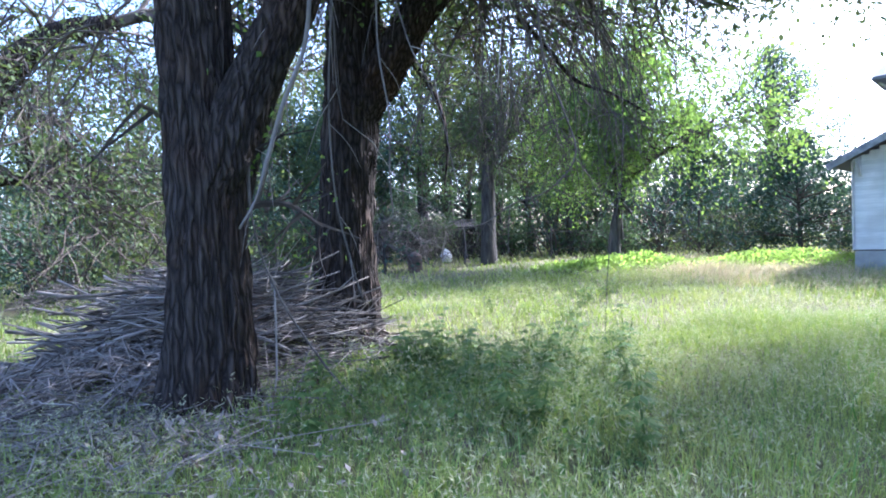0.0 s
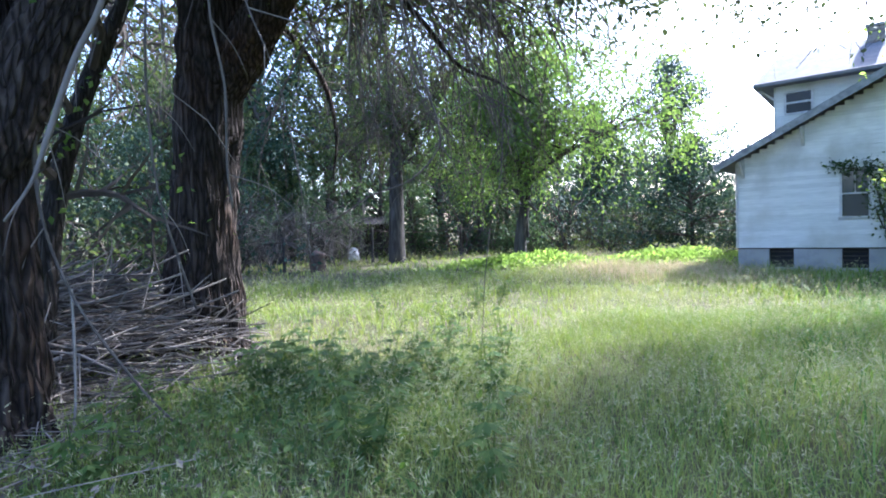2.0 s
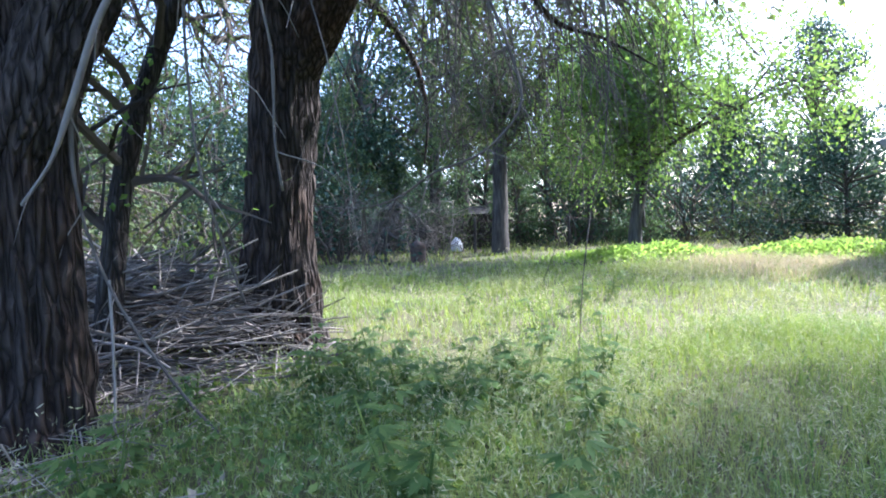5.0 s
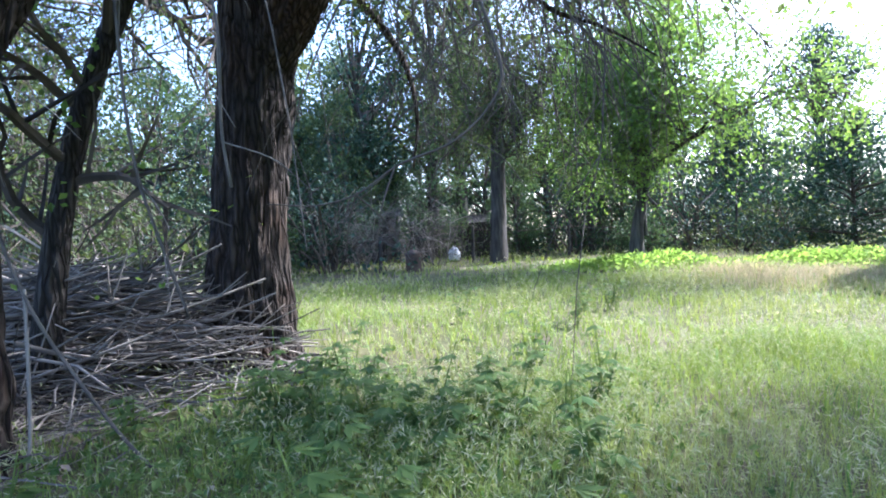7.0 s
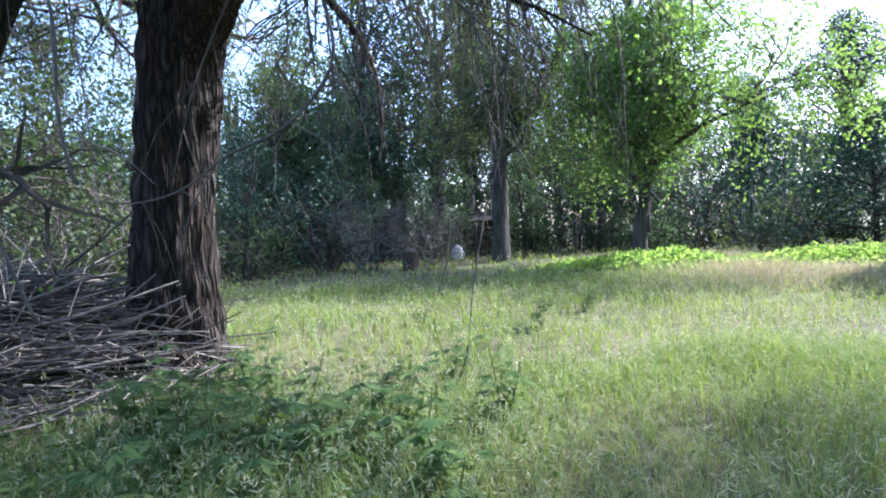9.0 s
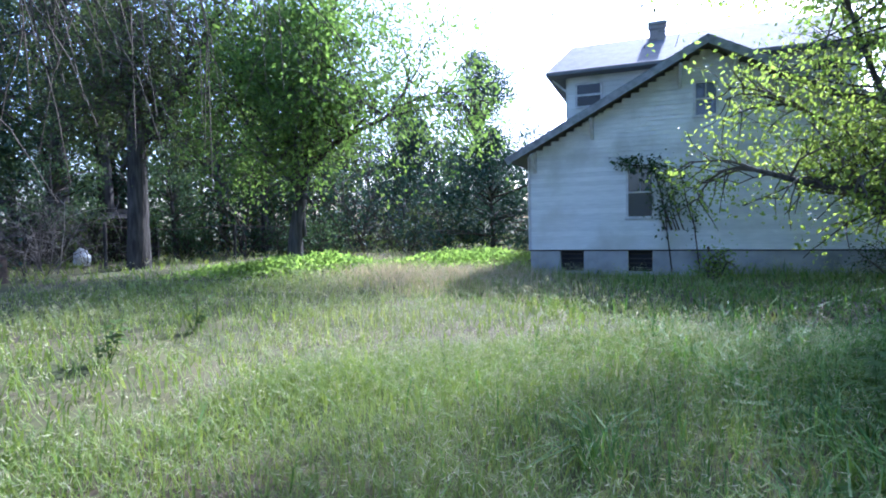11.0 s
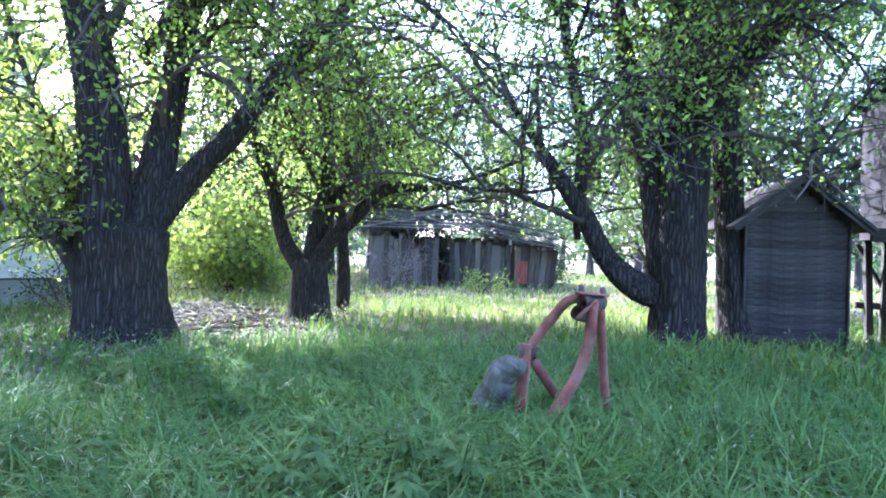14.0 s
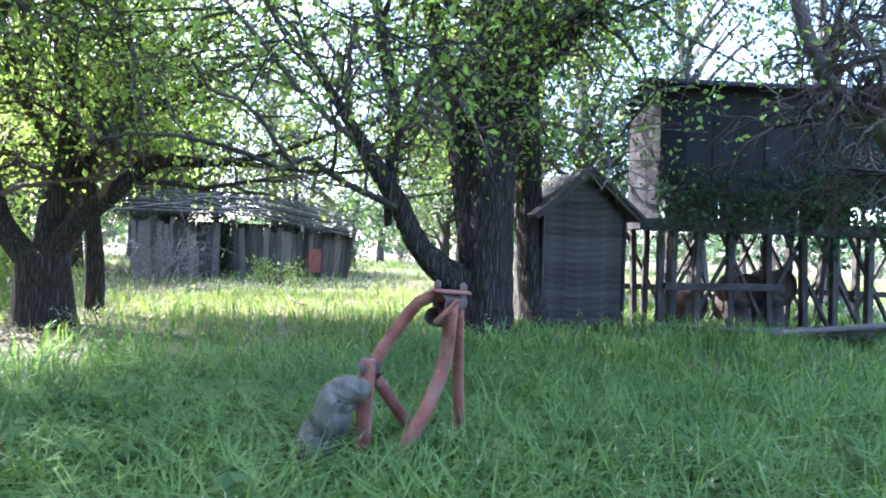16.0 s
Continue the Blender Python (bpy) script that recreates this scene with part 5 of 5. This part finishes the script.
# ---- privy ----
def make_privy():
    w, d, he, hp = 1.3, 1.2, 1.75, 2.3
    t = root("privy", 11.75, -1.75, None, "small dark weathered clapboard privy with gable roof", "outhouse", rz=-108.0)
    # local x along the front, local y away
    a = Acc()
    for x in (0.05, w - 0.05):
        box(a, (x, d / 2, he / 2), (0.03, d / 2, he / 2))
    box(a, (w / 2, d - 0.03, he / 2), (w / 2 - 0.08, 0.03, he / 2))
    box(a, (w / 2, 0.05, he / 2), (w / 2 - 0.08, 0.03, he / 2))
    part("frame", a.mesh("frame", M_DARKWOOD), t)
    z = 0.08
    while z < hp - 0.1:
        half = w / 2 if z + 0.1 < he else max(0.04, (hp - z - 0.1) / (hp - he) * w / 2)
        b = part("clapboard", bevelled("clapboard", (2 * half, 0.018, 0.112), M_DARKWOOD, 0.003), t)
        b.location = (w / 2, -0.004, z + 0.05)
        b.rotation_euler = (radians(-7), 0, 0)
        z += 0.1
    for x in (0, w):
        beam("corner_board", t, (x, -0.01, 0), (x, -0.01, he), 0.09, 0.03, M_DARKWOOD)
    for s in (-1, 1):
        beam("roof_board", t, (w / 2, d / 2, hp + 0.05), (w / 2 + s * (w / 2 + 0.22), d / 2, he - 0.12), d + 0.5, 0.05, M_DARKWOOD)
        beam("bargeboard", t, (w / 2, -0.2, hp + 0.02), (w / 2 + s * (w / 2 + 0.2), -0.2, he - 0.14), 0.03, 0.1, M_DARKWOOD)


make_privy()


# ---- corn crib: dark sheeted loft on open timbers ----
def make_crib():
    t = root("timber_crib", 11.05, -3.35, None, "ruined open timber crib with dark sheeted loft", "farm building", rz=-118.0)
    W, D, z0, z1 = 5.2, 1.2, 1.6, 3.6
    n = 13
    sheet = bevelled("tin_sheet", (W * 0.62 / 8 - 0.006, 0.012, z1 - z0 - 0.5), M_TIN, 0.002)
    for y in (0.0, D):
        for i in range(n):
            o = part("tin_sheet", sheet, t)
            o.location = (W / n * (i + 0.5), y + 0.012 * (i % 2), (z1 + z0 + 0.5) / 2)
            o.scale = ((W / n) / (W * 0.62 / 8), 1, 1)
    # end boards facing the sun; near-black colour stands in for tree shade
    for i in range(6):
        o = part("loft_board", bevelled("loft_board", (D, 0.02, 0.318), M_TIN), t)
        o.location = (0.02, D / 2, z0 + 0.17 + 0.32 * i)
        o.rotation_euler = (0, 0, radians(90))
    for i in range(8):
        o = part("floor_board", bevelled("floor_board", (W, D / 8 - 0.01, 0.03), M_DARKWOOD), t)
        o.location = (W / 2, D / 8 * (i + 0.5), z0)
    for i in range(9):
        y = -0.3 + (D + 0.6) * (i + 0.5) / 9
        zr = z1 + 0.35 * (1 - abs(y - D / 2) / (D / 2 + 0.3))
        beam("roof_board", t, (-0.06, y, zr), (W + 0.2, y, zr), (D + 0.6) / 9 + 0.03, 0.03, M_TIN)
    beam("lintel", t, (-0.25, -0.03, z0 + 0.02), (W, -0.03, z0 + 0.02), 0.1, 0.18, M_DARKWOOD)
    for i in range(7):
        o = part("front_board", bevelled("front_board", (W * 0.55 / 7 - 0.01, 0.02, 0.62), M_DARKWOOD), t)
        o.location = (0.1 + W * 0.55 / 7 * (i + 0.5), -0.02, z0 + 0.3)
    for y in (0.0, D):
        for x in (0.08, 0.25, 0.62, 1.15, 1.75, 2.3, 2.75, 3.3, 4.0, 4.7, 5.15):
            xx = x + (0.1 if y else 0)
            beam("post", t, (xx, y, -0.1), (xx + rng.normal() * 0.05, y, z0), 0.1, 0.09, M_DARKWOOD)
        for k in range(9):
            x = 0.4 + 0.5 * k
            s = 1 if rng.random() < 0.5 else -1
            beam("brace", t, (x - s * 0.35, y + 0.06, 0.1), (x + s * 0.4, y + 0.06, z0 - 0.05), 0.06, 0.05, M_DARKWOOD)
    beam("rail", t, (0.1, -0.08, 0.72), (1.9, -0.08, 0.74), 0.07, 0.11, M_DARKWOOD)
    beam("rail", t, (0.0, D + 0.05, 0.62), (W, D + 0.05, 0.6), 0.05, 0.1, M_DARKWOOD)
    # planks lying before it and old machine wheels inside
    for k in range(4):
        p = root("fallen_plank", 0, 0, 0, "long grey plank lying before the timber crib", "plank", "planks by the crib")
        p.matrix_world = t.matrix_world @ pose(1.5 + 0.25 * k, -0.35 - 0.16 * k, 0.12 + 0.05 * k, 0, 2 - 2 * k, 4 * k - 5)
        part("board", bevelled("board", (3.2 - 0.3 * k, 0.15, 0.04), M_GREYWOOD), p)
    for k, (x, y, z, r) in enumerate(((1.55, 0.5, 0.66, 0.33), (2.15, 0.6, 0.72, 0.36), (0.7, 0.5, 0.4, 0.3), (1.8, 1.0, 0.4, 0.42))):
        w = root("machine_drum", 0, 0, 0, "dark rusty round machine drum inside the crib", "farm machinery", "drums in the crib")
        w.matrix_world = t.matrix_world @ pose(x, y, 0, 0, 0, 10 * k)
        pipe("drum", w, [(0, -0.2, z), (0, 0.0, z), (0, 0.2, z)], r * 0.75, M_IRON, n=22)
        pipe("rim", w, [(0, -0.24, z), (0, -0.2, z)], r * 0.82, M_IRON, n=22)
        pipe("stand", w, [(0, 0, -0.02), (0, 0, z - r * 0.5)], [0.24, 0.2], M_IRON, n=10)
    v = root("crib_vine", 11.05, -3.35, None, "dark leafy vines hanging over the crib's loft", "vine", rz=-118.0)
    s = [np.stack([rng.uniform(-0.1, W, 2600), rng.normal(size=2600) * 0.07 - 0.12, z0 + rng.normal(size=2600) * 0.28 + 0.35], -1), np.stack([rng.uniform(2.2, W, 1800), rng.normal(size=1800) * 0.1 - 0.15, z0 + rng.normal(size=1800) * 0.6 + 0.6], -1)]
    a = Acc()
    leaves(a, np.concatenate(s), 0.09)
    part("foliage", a.mesh("foliage", M_LEAF_D), v)


make_crib()


# ---- collapsed shed ----
def make_shed():
    t = root("collapsed_shed", 25.6, 3.2, None, "collapsing grey board shed under a sagging roof", "shed", rz=-98.0)
    W, D, H = 7.0, 3.6, 2.0
    x = 0.0
    while x < W:
        w = rng.uniform(0.14, 0.24)
        gap = (1.35 < x < 2.05) or (2.5 < x < 2.95) or (5.15 < x < 5.5)
        h = H * rng.uniform(0.9, 1.04) * (1 - 0.03 * x)
        if not gap:
            b = part("wall_board", bevelled("wall_board", (w - 0.012, 0.025, h), M_GREYWOOD, 0.004), t)
            b.location = (x + w / 2, rng.normal() * 0.012, h / 2 - 0.05)
            b.rotation_euler = (0, radians(rng.normal() * 1.5 + (x / W) ** 3 * 6), 0)
        elif x < 2.1:
            b = part("wall_board", bevelled("low_board", (w - 0.012, 0.025, 0.95), M_GREYWOOD, 0.004), t)
            b.location = (x + w / 2, 0, 0.45)
        x += w
    for k in range(int(W / 0.25)):
        b = part("back_board", bevelled("back_board", (0.24, 0.025, H * 0.95), M_GREYWOOD, 0.004), t)
        b.location = (0.25 * k + 0.12, D, H / 2)
    for y in np.arange(0.15, D, 0.25):
        for xx in (0.0, W):
            b = part("side_board", bevelled("side_board", (0.025, 0.23, H * 0.95), M_GREYWOOD, 0.004), t)
            b.location = (xx, y, H / 2 - 0.05)
    d = part("door", bevelled("door", (0.42, 0.03, 0.85), M_RED), t, "faded red board hanging in the wall")
    d.location = (5.75, -0.05, 0.62)
    # solid white panel stands in for daylight behind the missing board
    w = part("white_panel", bevelled("white_panel", (0.1, 0.02, 0.5), M_WHITE), t, "white panel painted as light through a gap")
    w.location = (5.3, 0.05, 1.6)
    for k in range(20):
        s = (k + 0.5) / 20
        zz = H + 0.05 + 1.15 * (1 - abs(2 * s - 1)) - 0.12 * math.sin(3 * s)
        b = beam("roof_board", t, (-0.4, -0.35 + (D + 0.7) * s, zz - 0.05 + rng.normal() * 0.03), (W * 0.55, -0.35 + (D + 0.7) * s, zz + rng.normal() * 0.03), 0.22, 0.03, M_GREYWOOD)
        b = beam("roof_board", t, (W * 0.55, -0.35 + (D + 0.7) * s, zz), (W + 0.3, -0.35 + (D + 0.7) * s, zz - 0.65 + rng.normal() * 0.05), 0.22, 0.03, M_GREYWOOD)
    for i in range(45):
        s = rng.uniform(0, 1)
        p = np.array([rng.uniform(-0.2, 4.0), -0.4 + s * 1.6, H + 0.12 + s * 0.75])
        e = np.array([rng.normal() * 0.7, rng.normal() * 0.25, rng.normal() * 0.12 - 0.05])
        a = Acc()
        tube(a, np.array([p - e, p, p + e]), [0.02, 0.016, 0.008], 4)
        part("fallen_branch", a.mesh("fallen_branch", M_DEAD), t)


make_shed()


# ---- far side of the lawn: junk, posts, fence, outbuildings ----
def make_far():
    d = root("rusty_barrel", -1.1, 20.3, None, "dark rusty barrel at the lawn's edge", "barrel")
    pipe("body", d, [(0, 0, -0.02), (0, 0, 0.2), (0, 0, 0.62)], 0.27, M_IRON, n=20)
    for z in (0.02, 0.3, 0.6):
        pipe("hoop", d, [(0, 0, z - 0.015), (0, 0, z + 0.015)], 0.285, M_IRON, n=20)
    w = root("white_tarp", 0.1, 25.2, None, "crumpled white tarp over junk at the wood's edge", "tarp")
    bm = bmesh.new()
    bmesh.ops.create_icosphere(bm, subdivisions=3, radius=1.0)
    for v in bm.verts:
        v.co = Vector((v.co.x * 0.42, v.co.y * 0.4, max(v.co.z, -0.5) * 0.5 + 0.3)) * (1 + 0.25 * noise.noise(v.co * 2.5))
    me = bpy.data.meshes.new("cloth")
    bm.to_mesh(me)
    bm.free()
    me.materials.append(M_WHITE)
    part("cloth", me, w).scale = (0.6, 0.6, 0.75)
    for x, y, h in ((-2.2, 20.0, 1.2), (0.9, 24.0, 1.5), (5.0, 25.5, 1.4), (9.5, 27.5, 1.6), (12.2, 26.0, 2.0)):
        p = root("fence_post", x, y, None, "old dark wooden fence post", "post", "fence posts")
        pipe("shaft", p, [(0, 0, -0.1), (0.02, 0, h * 0.5), (0.03, 0, h)], 0.055, M_BARK2, n=8)
    wr = root("fence_wire", 0.9, 24.0, None, "thin sagging wire strung between posts", "wire")
    pipe("wire", wr, [(0, 0, 1.35), (2, 0.75, 1.22), (4.1, 1.5, 1.3), (6.3, 2.5, 1.2), (8.6, 3.5, 1.42)], 0.012, M_IRON, n=4, step=0.3)
    for x, y, w_, d_, h, mt, lb in ((-9.5, 26.5, 6.5, 3.0, 2.1, M_DARKWOOD, "low dark board shed among the trees"), (-2.2, 28.5, 4.5, 2.5, 1.7, M_DARKWOOD, "low dark shed under the trees"), (16.2, 36.5, 2.4, 2.4, 2.2, M_BLUE, "small blue-grey shed far behind the weeds")):
        s = root("small_shed", x, y, None, lb, "shed")
        k = int(w_ / 0.3)
        for i in range(k):
            b = part("wall_board", bevelled("wall_board", (w_ / k - 0.012, 0.03, h), mt), s)
            b.location = (w_ * (i + 0.5) / k, 0, h / 2 - 0.03)
        a = Acc()
        for xx in (0.03, w_ - 0.03):
            box(a, (xx, d_ / 2 + 0.03, h / 2), (0.03, d_ / 2, h / 2))
        box(a, (w_ / 2, d_, h / 2), (w_ / 2 - 0.07, 0.03, h / 2))
        part("side_wall", a.mesh("side_wall", mt), s)
        beam("roof", s, (w_ / 2, -0.3, h - 0.05), (w_ / 2, d_ + 0.3, h + 0.4), w_ + 0.5, 0.08, M_TIN)


make_far()


# ---- the woods all round ----
def make_woods():
    lb = "leafy green tree in the surrounding wood"
    g = "woodland trees"
    kinds = [make_wood_tree("woodland_tree", 200 + 20 * k, 300, h, w, lb, m, 0.145, n, per * 1.25, base, 0.06, 0.12, st, g) for k, (h, w, m, n, per, base, st) in enumerate((
        (7.0, 2.4, M_WOODS, 60, 190, 0.22, 0.14), (8.5, 2.6, M_FARLEAF, 58, 150, 0.3, 0.17), (10.0, 2.9, M_LEAF_G, 52, 110, 0.34, 0.2), (6.0, 2.3, M_WOODS, 60, 240, 0.2, 0.12), (9.0, 2.8, M_LEAF_G, 54, 120, 0.3, 0.18), (8.0, 2.9, M_LEAF_G, 60, 140, 0.22, 0.16)))]
    places = []
    # bearing from +y to the right, distance, number, size
    for b0, b1, r0, r1, n, z0, z1 in ((-78, -40, 21, 27, 8, 0.6, 0.8), (-42, -20, 23, 29, 6, 0.85, 1.15), (-78, -20, 34, 44, 12, 1.1, 1.5), (-24, -2, 27, 34, 8, 1.2, 1.6), (-2, 15, 28, 34, 6, 0.95, 1.25), (-24, 16, 36, 46, 12, 1.15, 1.5), (17, 27, 34, 42, 5, 0.75, 0.95),
                                  (36, 72, 62, 75, 10, 0.5, 0.7), (74, 140, 38, 50, 17, 1.1, 1.6), (135, 270, 40, 55, 8, 0.8, 1.1)):
        for i in range(n):
            a = radians(b0 + (b1 - b0) * (i + rng.uniform(0.15, 0.85)) / n)
            rad = rng.uniform(r0, r1)
            places.append((math.sin(a) * rad + 2, math.cos(a) * rad + 2, rng.uniform(z0, z1)))
    for x, y, z in ((-5, 30, 1.45), (-9, 31, 1.45), (-7, 36, 1.5), (0.5, 33, 1.3), (24, 44, 1.2), (20, 45, 1.2), (27, 42, 1.1), (14, 42, 1.1), (-6.5, 19.5, 0.6), (-9, 22, 0.7), (-4.2, 24.5, 0.8), (-13.5, 17.5, 0.5), (36, 12, 0.8), (30, 3, 0.8), (-8, 24.5, 0.7), (-5, 26, 0.75), (-1, 27, 0.8), (3, 27.5, 0.8), (6.5, 28, 0.8), (9.5, 29.5, 0.8), (15, -6, 1.2), (17.5, -3.5, 1.15), (14.5, -9.5, 1.2), (19, -7.5, 1.2), (12.5, -12, 1.1), (31, -3, 0.8), (37, 16, 0.9), (27, 1.5, 0.75)):
        places.append((x, y, z))
    sunlit = len(places)
    for x, y, z in ((34, 9.5, 1.3), (35.5, 5.5, 1.3), (29, -3, 0.9), (33, 14.5, 1.3), (38, 8, 1.4), (21.5, -6.5, 0.8), (17, -6, 1.0), (25, -8, 0.9), (34, 2, 1.1), (29.5, 9.0, 1.4), (24.8, 11.0, 1.15), (31, 5.0, 1.4), (27.5, 13.0, 1.2), (27.8, 6.2, 1.4), (29, 2.0, 1.35), (23.5, 8.6, 0.95)):
        places.append((x, y, z))
    for i, (x, y, ring) in enumerate(places):
        s = ring
        src = kinds[5] if i >= sunlit else kinds[int(rng.integers(0, 5))]
        copy_thing(src, pose(x, y, float(ground_z(x, y)) - 0.05, 0, 0, rng.uniform(0, 360)) @ Matrix.Diagonal((s, s, s, 1)))
    for k in kinds:
        for o in list(k.children_recursive) + [k]:
            bpy.data.objects.remove(o)
    make_wood_tree("far_tree", 21.3, 35.0, 12.4, 4.3, "tall hazy blue-green tree beyond the house", M_FARLEAF, 0.14, 150, 250, 0.06, 0.06, 0.11, 0.3)
    make_wood_tree("far_tree", 17.0, 37.5, 10.0, 3.2, "tall hazy blue-green tree beyond the weeds", M_FARLEAF, 0.14, 110, 250, 0.05, 0.06, 0.11, 0.25)
    # the far belt of trees that closes the horizon
    n = 14000
    a = rng.uniform(0, 2 * np.pi, n)
    rad = rng.uniform(78, 96, n)
    crest = 6.0 + 5.0 * np.clip(np.sin(a + 2.3) * 2, 0, 1) + 1.6 * np.sin(7 * a) + 1.2 * np.sin(17 * a + 1) + 0.8 * np.sin(41 * a)
    far = Acc()
    leaves(far, np.stack([8 + rad * np.sin(a), rad * np.cos(a), crest * rng.random(n) ** 0.8], -1), 1.5)
    tagged(new("far_woods", far.mesh("far_woods", M_WOODS)), "distant belt of green woods closing the horizon", "woods", kind="stuff")
    # undergrowth
    sh = [make_shrub("undergrowth", 200 + 6 * k, 320, (1.6, 2.4, 3.2)[k], (1.6, 1.9, 2.0)[k], "tangled green undergrowth at the wood's edge", (M_WOODS, M_LEAF_G, M_FARLEAF)[k], 0.15, 8, 15, 0, 0.3, "undergrowth", "wood's edge undergrowth") for k in range(3)]
    spots = [(8, 25), (10.5, 26.5), (12.5, 28.5), (7, 30), (15, 32), (11, 34), (9, 28), (16, 29), (-8.5, 15.5), (-11, 15), (-13, 13.5), (-6, 18.5), (-14, 9), (-12.5, 17.5), (-16, 10), (-9, 18), (-4, 21), (-15, 5.5), (-17, 3), (-6.5, 21), (3.5, 28), (6.5, 29), (9, 31), (14, 27), (18, 24), (20, 27), (20, 24), (28, 6.5), (29, 0), (28.5, -5), (26, 9.5)]
    for i in range(30):
        a = radians(-80 + 112 * i / 30)
        rad = rng.uniform(24, 32)
        spots.append((math.sin(a) * rad + 1, math.cos(a) * rad + 1))
    for i in range(20):
        a = radians(-78 + 112 * i / 20)
        rad = rng.uniform(35, 42)
        spots.append((math.sin(a) * rad + 1, math.cos(a) * rad + 1))
    for i in range(14):
        a = radians(66 + 110 * i / 14)
        rad = rng.uniform(36, 50)
        spots.append((math.sin(a) * rad + 8, math.cos(a) * rad))
    for x, y in spots:
        s = rng.uniform(0.8, 1.3)
        copy_thing(sh[int(rng.integers(0, 3))], pose(x, y, float(ground_z(x, y)) - 0.03, 0, 0, rng.uniform(0, 360)) @ Matrix.Diagonal((s, s, s, 1)))
    for k in sh:
        for o in list(k.children_recursive) + [k]:
            bpy.data.objects.remove(o)


make_woods()
